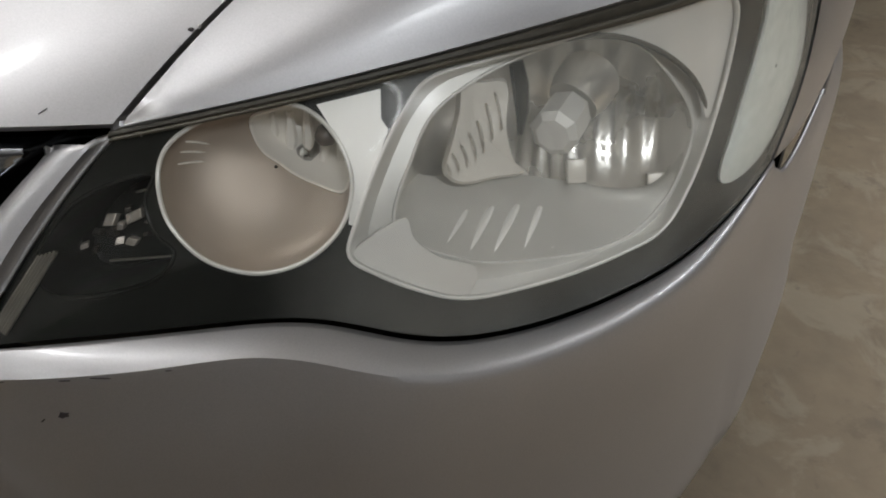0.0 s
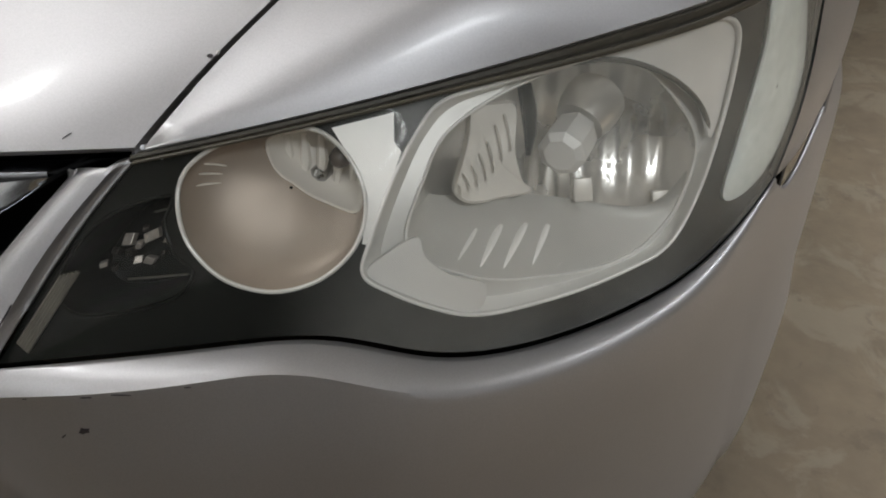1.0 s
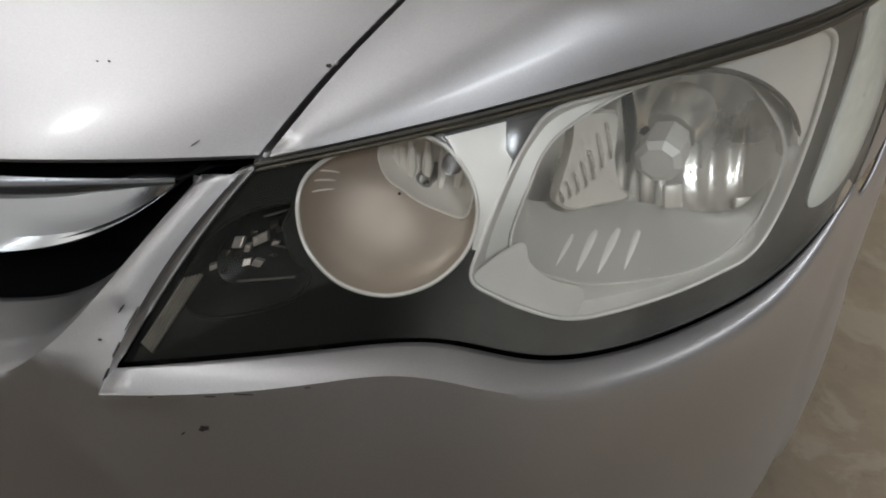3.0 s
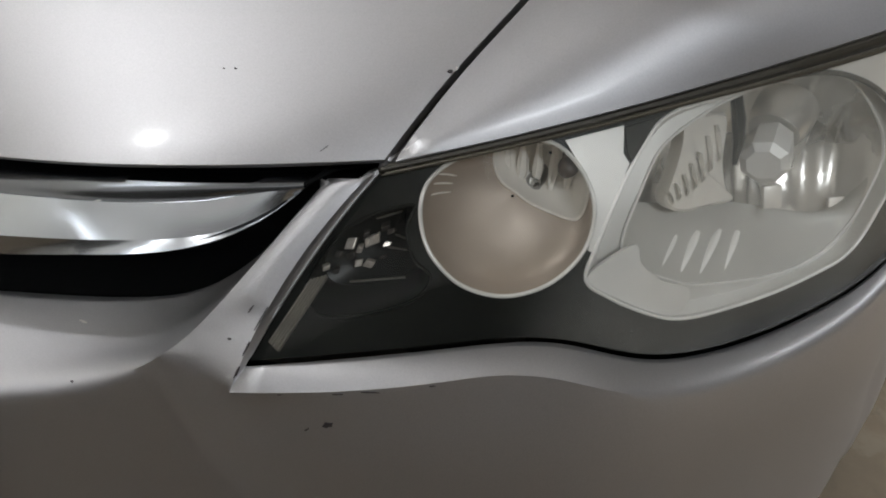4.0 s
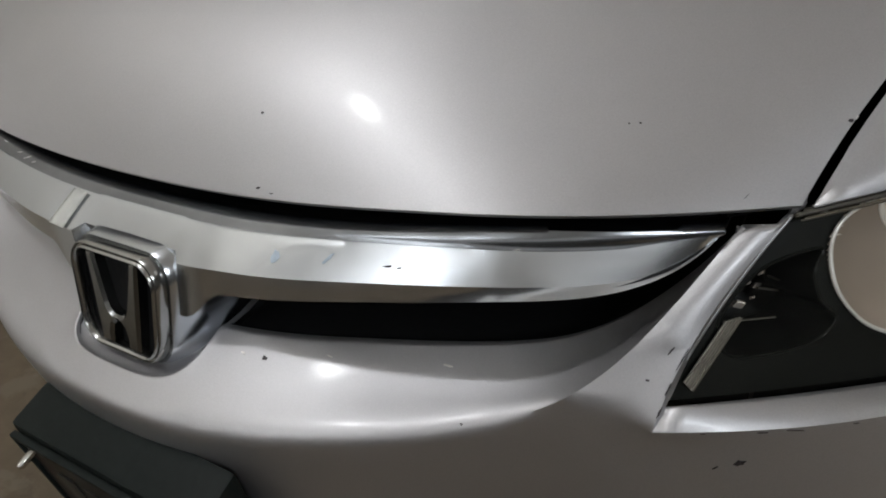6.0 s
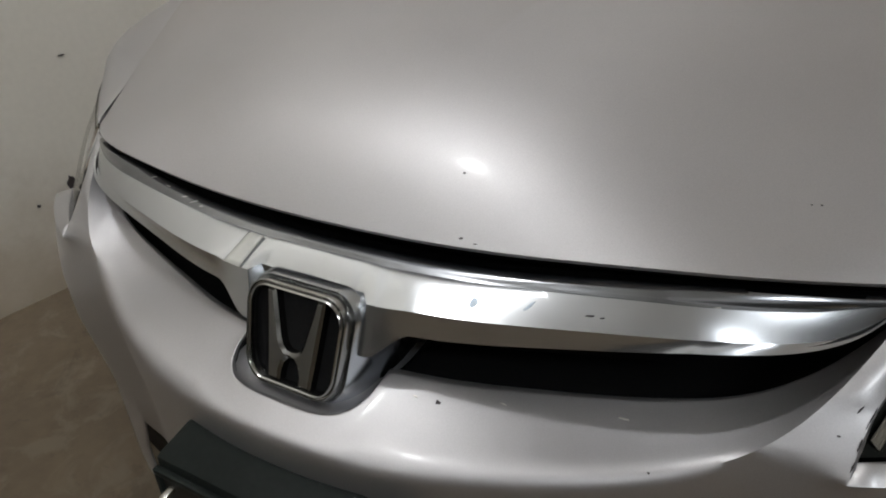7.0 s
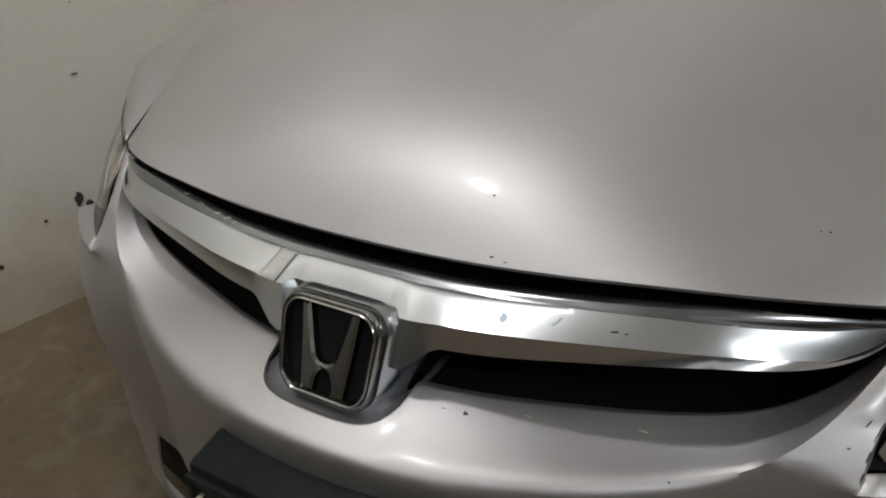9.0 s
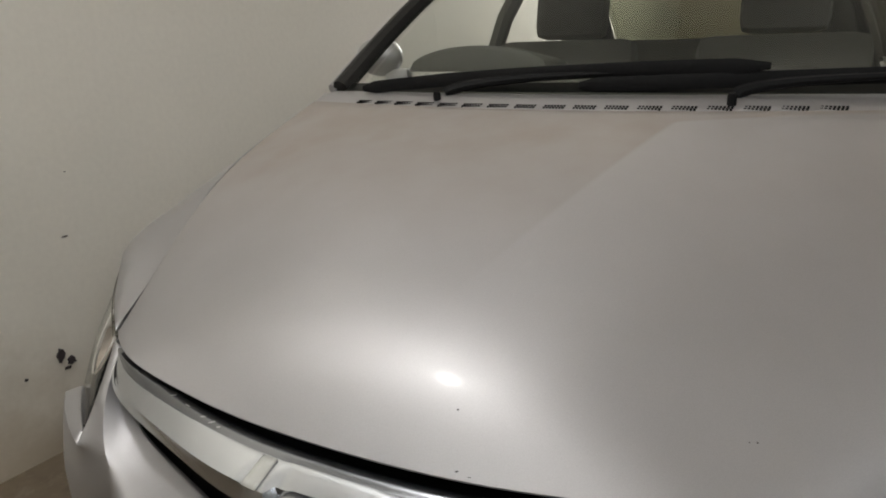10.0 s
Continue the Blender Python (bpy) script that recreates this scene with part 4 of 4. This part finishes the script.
    facets = ((.036, .500, .0058, .55, 1), (.021, .505, .0034, 1.2, 1), (.017, .560, .0026, 1, 0), (.027, .575, .0034, .8, 0), (.044, .635, .0034, .8, 1), (.035, .625, .0032, .9, 0), (.013, .625, .0028, .6, 1),
              (.050, .540, .0026, 1, 0), (.048, .465, .0030, .6, 0), (.040, .430, .0036, .5, 0), (.028, .455, .0024, .7, 0), (.053, .610, .0022, .6, 0), (.022, .650, .0022, 1, 0), (.030, .540, .0022, 1.2, 1))
    for lu, lv, w, tall, pale in facets:
        p = lens_at(lu, lv, .060)
        bm = bmesh.new()
        box(bm, (-w, -.003, -w * tall), (w, .003, w * tall), .0008)
        for v in bm.verts:
            v.co.x += v.co.z * .4
        bmesh.ops.transform(bm, matrix=Matrix.Translation(Vector(p * (s, 1, 1))) @ pose(0, 0, 0, rnd.uniform(-45, 5), rnd.uniform(-25, 25), s * rnd.uniform(15, 50)), verts=bm.verts)
        finish("crystal", bm, CRYSTAL if pale else SPARKLE, parking, sharp=5, weld=0)
    for u0, v0, u1, v1 in ((.052, .480, .066, .520), (.050, .545, .070, .580), (.036, .720, .082, .735), (.028, .370, .046, .350)):
        bm = bmesh.new()
        tube(bm, flip_x(lens_at(np.linspace(u0, u1, 6), np.linspace(v0, v1, 6), .055), s), .0008, 6)
        finish("ridge", bm, STRIP, parking)


for side in (1, -1):
    headlight(side)

# ---- number plate ----
plate = group_of("number_plate", parent=car)
bm = bmesh.new()
box(bm, (-.102, -.127, .372), (.150, -.080, .525), .005)
for v in bm.verts:
    if v.co.z > .50:
        v.co.z += (v.co.y + .080) * .22
finish("plate_frame", bm, PLATE_FRAME, plate, "dark green plastic plate holder", weld=0)
bm = bmesh.new()
box(bm, (-.100, -.1345, .366), (.148, -.1275, .372), .0015)
box(bm, (-.100, -.1345, .499), (.148, -.1275, .506), .0015)
for x in (-.100, .142):
    box(bm, (x, -.1345, .372), (x + .006, -.1275, .499), .0015)
finish("plate_rim", bm, PLATE_FRAME, plate, "raised rim of the plate holder", weld=0)
box_thing("plate", (-.093, -.1315, .3725), (.141, -.1272, .4985), PLATE, plate, "black number plate", .001)
for k in range(5):
    box_thing("plate_bar", (-.060 + .040 * k, -.1328, .400), (-.034 + .040 * k, -.1316, .465), PLATE_INK, plate, "", .0004)
for x in (-.082, .130):
    bm = bmesh.new()
    tube(bm, [(x, -.130, .486), (x, -.146, .483), (x, -.149, .483)], [.004, .004, .002], 8)
    finish("bolt", bm, STEEL, plate, "bare steel bolt")

# ---- cowl, windscreen, cabin ----
n = 41
cw = both(COWL, n)
cw2 = cw * (1.0, 1, 1) + np.stack([0 * cw[:, 0], .045 + .0 * cw[:, 0], .016 + 0 * cw[:, 0]], 1)
cw3 = cw2 + (0, .05, .004)
cowl = group_of("cowl", parent=car)
sheet("cowl_panel", [np.array([cw + (0, .004, -.006), cw + (0, .006, .001), cw2, cw3])], PAINT, cowl, "grey cowl panel", thick=0.003)
for k in range(17):
    x = -.455 + .91 * k / 16
    j = np.argsort(cw[:, 0])
    p = np.array([np.interp(x, cw[j, 0], cw[j, a]) for a in range(3)])
    bm = bmesh.new()
    for r in range(2):
        for q in range(7):
            hx, hy, hz = p[0] - .0190 + q * .0060 + .0014 * r, p[1] + .0075 + r * .0075, p[2] - .0005 + r * .0029
            box(bm, (hx, hy, hz - .004), (hx + .0036, hy + .0042, hz + .0050))
    finish("vent", bm, BLACK, cowl, weld=0)
WIN_B = [(0, .865, 1.005), (.2, .868, 1.005), (.42, .90, 1.003), (.58, .95, 1.0), (.645, 1.02, .995)]
WIN_T = [(0, 1.50, 1.375), (.2, 1.505, 1.373), (.40, 1.53, 1.365), (.50, 1.57, 1.352), (.545, 1.61, 1.34)]
wb, wt = both(WIN_B, 21), both(WIN_T, 21)
screen = sheet("windscreen", [blend(wb, wt, 14, .02, (0, -.5, .8))], GLASS, car, "clear tinted windscreen glass")
screen.visible_shadow = False
sheet("screen_band", [blend(wb + (0, -.003, .003), wb * .955 + wt * .045 + (0, -.003, .004), 3)], GLOSS_BLACK, car)
for s in (1, -1):
    e0, e1 = wb[-1] * (s, 1, 1), wt[-1] * (s, 1, 1)
    line = [e0 * (1 - w) + e1 * w + np.array((s * .016, .0, .012 + .02 * np.sin(np.pi * w))) for w in np.linspace(-.02, 1, 14)]
    bm = bmesh.new()
    tube(bm, line, .020, 10)
    finish("pillar", bm, PAINT, car)
    bm = bmesh.new()
    tube(bm, [np.array(p) + (-s * .026, -.010, .006) for p in line], .024, 8)
    finish("pillar_trim", bm, DARK_TRIM, car)


def wiper(points, blade):
    w = group_of("wiper", parent=car)
    bm = bmesh.new()
    tube(bm, spl(points, np.linspace(0, 1, 16)), np.linspace(.012, .006, 16), 8)
    finish("arm", bm, BLACK, w)
    bm = bmesh.new()
    tube(bm, spl(blade, np.linspace(0, 1, 20)), np.r_[.004, np.full(18, .009), .004], 6, flat=1.8)
    finish("blade", bm, BLACK, w)
    bm = bmesh.new()
    p = np.array(points[0])
    p = p + (0, -.035, -.006)
    tube(bm, [p + (0, 0, -.015), p + (0, -.004, .008), p + (0, -.006, .014)], [.008, .008, .005], 10)
    finish("nut", bm, BLACK, w)


wiper([(-.262, .845, 1.006), (-.24, .865, 1.030), (-.05, .870, 1.040), (.10, .880, 1.044)], [(-.50, .895, 1.012), (-.27, .880, 1.036), (0, .875, 1.052), (.355, .885, 1.054)])
wiper([(.302, .845, 1.006), (.32, .865, 1.026), (.45, .880, 1.032), (.55, .92, 1.035)], [(.02, .865, 1.022), (.25, .868, 1.028), (.45, .895, 1.036), (.60, .96, 1.035)])

# dashboard, steering wheel and seats
d0 = both([(0, .93, 1.0), (.3, .94, 1.0), (.55, 1.0, .995), (.66, 1.06, .985)], 15)
d1 = both([(0, 1.25, 1.045), (.3, 1.25, 1.045), (.55, 1.27, 1.03), (.68, 1.30, 1.0)], 15)
d2 = d1 + (0, .08, -.10)
sheet("dashboard", [np.array([d0, d0 * .5 + d1 * .5 + (0, 0, .004), d1, d1 + (0, .04, -.02), d2, d2 + (0, -.02, -.35)])], DASH, car, "grey plastic dashboard", thick=.01)
# hood over the instruments
bm = bmesh.new()
add_grid(bm, np.array([[(-.36 + .21 * c * k, 1.22 + .10 * j, 1.035 + (.068 - .012 * j) * np.sqrt(max(0, 1 - c * c)) * k) for c in np.linspace(-1, 1, 25)] for j, k in ((-.1, .02), (-.02, .80), (.02, .90), (.06, .97), (.3, 1), (1, 1), (1.9, .98))]))
finish("instrument_hood", bm, DASH, car, weld=0)
for x in (-.33, .36):
    seat = group_of("front_seat", parent=car)
    bm = bmesh.new()
    box(bm, (x - .25, 1.36, .42), (x + .25, 1.86, .60), .05)
    finish("seat_cushion", bm, SEAT, seat, weld=0)
    bm = bmesh.new()
    box(bm, (-.25, -.07, 0), (.25, .07, .62), .05, pose(x, 1.84, .50, -14, 0, 0))
    finish("backrest", bm, SEAT, seat, weld=0)
    bm = bmesh.new()
    box(bm, (-.13, -.05, 0), (.13, .05, .18), .04, pose(x, 2.02, 1.11, -10, 0, 0))
    finish("headrest", bm, SEAT, seat, weld=0)
bm = bmesh.new()
box(bm, (-.62, 2.75, .42), (.62, 3.15, .60), .05)
box(bm, (-.62, -.08, 0), (.62, .08, .60), .05, pose(0, 3.20, .52, -20, 0, 0))
finish("rear_bench", bm, SEAT, car, weld=0)

# roof, rear and sides
roof = []
for y, half, z in ((1.56, .555, 1.345), (1.75, .565, 1.385), (2.1, .57, 1.415), (2.5, .565, 1.42), (2.9, .55, 1.40), (3.25, .53, 1.345)):
    roof.append([(x * half, y - .06 * (1 - x * x), z + .03 * (1 - x * x)) for x in np.linspace(-1, 1, 17)])
sheet("roof", [np.array(roof)], PAINT, car, thick=0.02)
rb = np.array([(x * .56, 3.95 - .06 * abs(x), 1.03) for x in np.linspace(-1, 1, 17)])
sheet("rear_window", [blend(np.array(roof[-1]), rb, 6, .02, (0, .3, .9))], DARK_GLASS, car).visible_shadow = False
for s in (1, -1):
    rear = np.array([roof[-1][0 if s < 0 else -1], rb[0 if s < 0 else -1] + (0, 0, -.03)])
    fore = np.array([(s * .575, 3.02, 1.375), (s * .775, 3.28, .95)])
    sheet("rear_pillar", [blend(blend(fore[:1], fore[1:], 6)[:, 0], blend(rear[:1], rear[1:], 6)[:, 0], 6, .012, (s, .3, .2))], DARK_TRIM, car, thick=.02)
sheet("boot_lid", [np.array([rb, rb + (0, .25, .015), rb + (0, .45, -.01), rb + (0, .50, -.12), rb + (0, .46, -.40)])], PAINT, car, thick=.01)
sheet("rear_bumper", [np.array([[(x * .86, 4.50 - .22 * x**4 - abs(z - .5) * .1, z) for x in np.linspace(-1, 1, 25)] for z in np.linspace(.22, .68, 6)])], PAINT, car, thick=.01)
WHEELS = (.93, 3.62)


def side_panel(s):
    """Body side below the windows, with round wheel openings."""
    ys, zs = np.linspace(.62, 4.35, 150), np.linspace(0, 1, 22)
    bm = bmesh.new()
    g = {}
    for i, y in enumerate(ys):
        topz = np.interp(y, (.62, .85, 1.1, 2.0, 3.6, 4.35), (.742, .775, .80, .94, .99, .96)) if y < 1.2 else np.interp(y, (1.2, 3.6, 4.35), (.95, 1.0, .97))
        topx = np.interp(y, (.62, .85, 1.1, 1.2, 3.6, 4.35), (.858, .868, .872, .80, .78, .70))
        for j, w in enumerate(zs):
            z = topz + (.22 - topz) * w
            x = topx + (.875 - topx) * np.sin(min(1, w * 2.2) * np.pi / 2) - .05 * max(0, w - .7) ** 2 * 8 - (.10 * max(0, y - 3.9) ** 2 * 2)
            g[i, j] = bm.verts.new(flip_x((x, y, z), s))
    for i in range(149):
        for j in range(21):
            y, z = (ys[i] + ys[i + 1]) / 2, (g[i, j].co.z + g[i, j + 1].co.z + g[i + 1, j].co.z + g[i + 1, j + 1].co.z) / 4
            if all((y - wy) ** 2 + (z - .31) ** 2 > .345**2 for wy in WHEELS):
                bm.faces.new((g[i, j], g[i + 1, j], g[i + 1, j + 1], g[i, j + 1]))
    for v in [v for v in bm.verts if not v.link_faces]:
        bm.verts.remove(v)
    ob = finish("body_side", bm, PAINT, car)
    md = ob.modifiers.new("thickness", "SOLIDIFY")
    md.thickness, md.offset = .004, -1
    for y0, y1, a0, a1 in ((1.30, 2.28, 1.62, 2.26), (2.36, 3.30, 2.36, 3.05)):
        pane = [[(s * .785, y0, .965), (s * .785, y1, .985)], [(s * .585, a0, 1.335), (s * .590, a1, 1.375)]]
        pane = np.array(pane)
        if y0 < 2:
            pane[1, 0] = (s * .60, 1.66, 1.31)
        p = sheet("side_window", [blend(np.array([pane[0, 0] * (1 - w) + pane[0, 1] * w for w in np.linspace(0, 1, 8)]), np.array([pane[1, 0] * (1 - w) + pane[1, 1] * w for w in np.linspace(0, 1, 8)]), 6, .02, (s, 0, 0))], GLASS if s < 0 else DARK_GLASS, car)
        p.visible_shadow = False
    for line in ([(s * .785, 2.32, .97), (s * .70, 2.31, 1.2), (s * .585, 2.30, 1.39)], [(s * .78, 3.35, .98), (s * .68, 3.30, 1.2), (s * .55, 3.15, 1.36)],
                 [(s * .56, 1.58, 1.335), (s * .585, 2.2, 1.395), (s * .57, 2.9, 1.38), (s * .53, 3.25, 1.335)]):
        bm = bmesh.new()
        tube(bm, line, .035, 8)
        finish("window_pillar", bm, DASH, car)


for s in (1, -1):
    side_panel(s)
    ca = spl([(.646, .985, 1.006), (.70, 1.10, .998), (.75, 1.22, .985), (.785, 1.34, .970)], np.linspace(0, 1, 12))
    cb = spl([(.872, 1.09, .798), (.870, 1.16, .86), (.835, 1.25, .935), (.790, 1.35, .962)], np.linspace(0, 1, 12))
    sheet("door_corner", [flip_x(blend(ca, cb, 8, .012, (.4, 0, .9)), s)], PAINT, car, thick=.003)
    bm = bmesh.new()
    bmesh.ops.create_uvsphere(bm, u_segments=20, v_segments=12, radius=1)
    for v in bm.verts:
        v.co = Vector((s * .885 + v.co.x * .09, 1.60 + v.co.y * (.06 if v.co.y < 0 else .03), 1.07 + v.co.z * .065))
    box(bm, (min(s * .77, s * .86), 1.58, .965), (max(s * .77, s * .86), 1.62, 1.03), .008)
    finish("door_mirror", bm, PAINT, car, weld=0)
    for wy in WHEELS:
        wh = group_of("wheel", parent=car)
        bm = bmesh.new()
        prof = [(.215, -.09), (.25, -.10), (.30, -.095), (.312, -.07), (.314, 0), (.312, .07), (.30, .095), (.25, .10), (.215, .09)]
        ang = np.linspace(0, 2 * np.pi, 48, endpoint=False)
        add_grid(bm, np.array([[(s * .76 + x, wy + r * np.cos(q), .314 + r * np.sin(q)) for q in ang] for r, x in prof]), wrap=True)
        finish("tyre", bm, TYRE, wh)
        bm = bmesh.new()
        prof = [(.218, -.08), (.215, -.04), (.20, .0), (.205, .07), (.218, .085)]
        add_grid(bm, np.array([[(s * (.76 + x), wy + r * np.cos(q), .314 + r * np.sin(q)) for q in ang] for r, x in prof]), wrap=True)
        for k in range(7):
            q = 2 * np.pi * k / 7
            tube(bm, [(s * .82, wy, .314), (s * .835, wy + .1 * np.cos(q), .314 + .1 * np.sin(q)), (s * .83, wy + .21 * np.cos(q), .314 + .21 * np.sin(q))], [.04, .026, .03], 6)
        finish("rim", bm, DULL_CHROME, wh, weld=0)
box_thing("underbody", (-.80, .45, .17), (.80, 4.35, .24), BLACK, car, "", .02)
box_thing("engine_bay", (-.50, .30, .30), (.50, .80, .62), BLACK, car, "", .02)
box_thing("firewall", (-.78, 1.02, .24), (.78, 1.06, .95), BLACK, car, "", .01)

# ---- ceiling lamps: first bulb inferred, the rest added as unseen fill ----
for bx, by, bz, watts, radius in BULBS:
    lamp = group_of("ceiling_lamp", "unseen white bulb holder hanging from the ceiling, switched on", "lamp")
    lamp["group"] = "bulb lamps"
    bm = bmesh.new()
    tube(bm, [(bx, by, 2.90), (bx, by, 2.885), (bx, by, 2.88)], [.06, .06, .02], 20)
    finish("rose", bm, CEILING, lamp)
    bm = bmesh.new()
    tube(bm, [(bx, by, 2.88), (bx, by, bz + radius + .08)], .006, 8)
    finish("cord", bm, BLACK, lamp)
    bm = bmesh.new()
    tube(bm, [(bx, by, bz + radius + .08), (bx, by, bz + radius + .03), (bx, by, bz + radius + .015)], [.018, .024, .026], 14)
    finish("holder", bm, CEILING, lamp)
for tx, ty, tz, _, up in FILL_TUBES:
    fit = group_of("fill_tube_lamp", "unseen white tube fixture added under the ceiling as fill, switched on", "lamp")
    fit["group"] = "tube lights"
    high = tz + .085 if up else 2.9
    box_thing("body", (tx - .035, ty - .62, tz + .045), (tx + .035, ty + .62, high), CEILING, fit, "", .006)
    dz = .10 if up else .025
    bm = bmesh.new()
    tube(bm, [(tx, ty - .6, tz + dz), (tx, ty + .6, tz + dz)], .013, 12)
    finish("tube", bm, TUBE_GLOW, fit, "glowing white tube of the added fill lamp")
    for dy in (-.45, .45)[:2 if up else 0]:
        bm = bmesh.new()
        tube(bm, [(tx, ty + dy, high), (tx, ty + dy, 2.9)], .004, 8)
        finish("rod", bm, STEEL, fit)

# ---- chips, scuffs and tape ----
from mathutils.bvhtree import BVHTree


def skin_of(ob):
    me = ob.data
    return BVHTree.FromPolygons([v.co for v in me.vertices], [tuple(p.vertices) for p in me.polygons])


def mark(skin, name, place, length, width, turn, mat, label="", seed=1, lift=.0006):
    """A thin flake of uneven outline lying on a panel."""
    at, normal, _, _ = skin.find_nearest(Vector(place))
    if normal.dot(Vector((0, -.7, .7))) < 0:
        normal = -normal
    flat = (Vector((1, 0, 0)) - normal * normal.x).normalized()
    up = normal.cross(flat)
    c, q = math.cos(radians(turn)), math.sin(radians(turn))
    along, across = flat * c + up * q, up * c - flat * q
    rnd = random.Random(seed)
    bm = bmesh.new()
    rim = []
    for k in range(12):
        a = 2 * math.pi * k / 12
        r = rnd.uniform(.65, 1.15)
        rim.append(along * (length / 2 * r * math.cos(a)) + across * (width / 2 * r * math.sin(a)))
    low = [bm.verts.new(at + p - normal * .0005) for p in rim]
    high = [bm.verts.new(at + p * .9 + normal * lift) for p in rim]
    for k in range(12):
        bm.faces.new((low[k], low[(k + 1) % 12], high[(k + 1) % 12], high[k]))
    bm.faces.new(high)
    return finish(name, bm, mat, car, label, weld=0)


hood_ob = bpy.data.objects["hood"]
hood_skin, bumper_skin, bar_skin = skin_of(hood_ob), skin_of(bumper), skin_of(bar_cap)
for k, (place, length, width, turn, pale) in enumerate((
        ((.515, .228, .730), .004, .003, 30, 0), ((.519, .231, .732), .003, .002, 0, 1), ((.392, .167, .745), .002, .0014, 0, 0), ((.385, .164, .745), .0018, .001, 0, 0),
        ((.466, .152, .708), .007, .0004, 60, 0), ((.117, .106, .733), .003, .002, 0, 0), ((.136, .050, .712), .004, .002, 20, 0), ((.150, .048, .711), .005, .001, 10, 0))):
    mark(hood_skin, "paint_chip", place, length, width, turn, PALE_SCUFF if pale else SCUFF, seed=k)
for k, (place, length, width, turn, pale) in enumerate((
        ((.444, .074, .631), .007, .0012, 62, 0), ((.434, .058, .615), .003, .002, 0, 0), ((.499, .056, .561), .009, .005, 25, 0), ((.486, .048, .556), .005, .0012, 40, 0),
        ((.4515, .073, .626), .020, .0009, 74, 0), ((.4475, .058, .612), .012, .0014, 78, 0), ((.4455, .046, .601), .009, .0016, 80, 0))):
    mark(bumper_skin, "scuff", place, length, width, turn, SCUFF, seed=20 + k)
# rubbed paint along the sharp edge under the lamp
rub = spl(LEDGE, np.array((.020, .048, .066, .110)))
for k, p in enumerate(rub):
    mark(bumper_skin, "edge_scuff", p + (0, -.0005, -.0022), .005 + .004 * (k % 3), .0009, 5 * (k % 2), SCUFF, seed=90 + k, lift=.0004)
for k, (place, length, width, turn, pale) in enumerate((
        ((.139, -.008, .583), .0055, .0045, 0, 0), ((.118, -.011, .584), .006, .002, 0, 1),
        ((.191, .015, .582), .006, .0015, 0, 1), ((.286, .044, .580), .010, .0022, 5, 1), ((.317, .002, .576), .003, .002, 0, 0))):
    mark(bumper_skin, "scuff", place, length, width, turn, PALE_SCUFF if pale else SCUFF, seed=40 + k)
for k, (place, length, width, turn) in enumerate((
        ((-.265, .064, .697), .009, .0010, 20), ((-.234, .056, .695), .010, .0010, -10), ((-.201, .047, .694), .009, .0010, 15), ((-.184, .044, .693), .012, .0010, 30),
        ((-.171, .041, .692), .006, .0009, 20), ((.341, .059, .692), .010, .0008, 20))):
    mark(bar_skin, "scratch", place, length, width, turn, PALE_SCUFF, seed=60 + k, lift=.0003)
SMUDGE = material("blue_smudge", (0.36, 0.42, 0.49), 0.45, 0.6, scale=300, vary=0.3)
chrome_skin = skin_of(chrome_bar)
for k, (place, length, width, turn) in enumerate((((.161, .019, .678), .0085, .013, 8), ((.205, .027, .681), .0030, .015, -35), ((.253, .036, .680), .009, .0016, 15), ((.262, .038, .679), .005, .0012, 25))):
    mark(chrome_skin, "smudge", place, length, width, turn, SMUDGE if k < 2 else SCUFF, "bluish smudge", seed=70 + k, lift=.0003)
# strip of clear tape folded over the bar
tape = []
for a, b, n in ((crease, c3, 7),):
    for w in np.linspace(0, 1, n):
        line = a * (1 - w) + b * w
        tape.append([[np.interp(x, line[:, 0], line[:, i]) for i in range(3)] for x in np.linspace(-.092, -.072, 5) - .010 * (len(tape) / 10)])
sheet("tape", [np.array(tape) + (0, -.0022, .0012)], TAPE, car, "strip of whitish clear tape", thick=.0004)

# ---- holes and stains on the wall ----
wall_skin_x = lambda y: -1.445 + math.tan(radians(6.0)) * y


def wall_mark(name, y, z, length, height, seed, mat, label):
    rnd = random.Random(seed)
    bm = bmesh.new()
    rim = []
    for k in range(14):
        a = 2 * math.pi * k / 14
        r = rnd.uniform(.6, 1.2)
        rim.append((y + length / 2 * r * math.cos(a), z + height / 2 * r * math.sin(a)))
    low = [bm.verts.new((wall_skin_x(p) - .003, p, q)) for p, q in rim]
    high = [bm.verts.new((wall_skin_x(p) + .004, y + (p - y) * .8, z + (q - z) * .8)) for p, q in rim]
    for k in range(14):
        bm.faces.new((low[k], low[(k + 1) % 14], high[(k + 1) % 14], high[k]))
    bm.faces.new(high)
    ob = finish(name, bm, mat, None, "", weld=0)
    ob.parent = wall
    ob.matrix_parent_inverse = wall.matrix_world.inverted()
    return ob


for k, (y, z, ln, ht) in enumerate(((.666, .623, .022, .004), (.590, .290, .030, .045), (.615, .262, .030, .030), (.600, .245, .022, .014), (.488, .258, .010, .010), (.350, .177, .016, .016), (.585, .275, .012, .020), (.700, .80, .006, .003), (.45, .95, .005, .005))):
    wall_mark("hole", y, z, ln, ht, 80 + k, SCUFF, "")
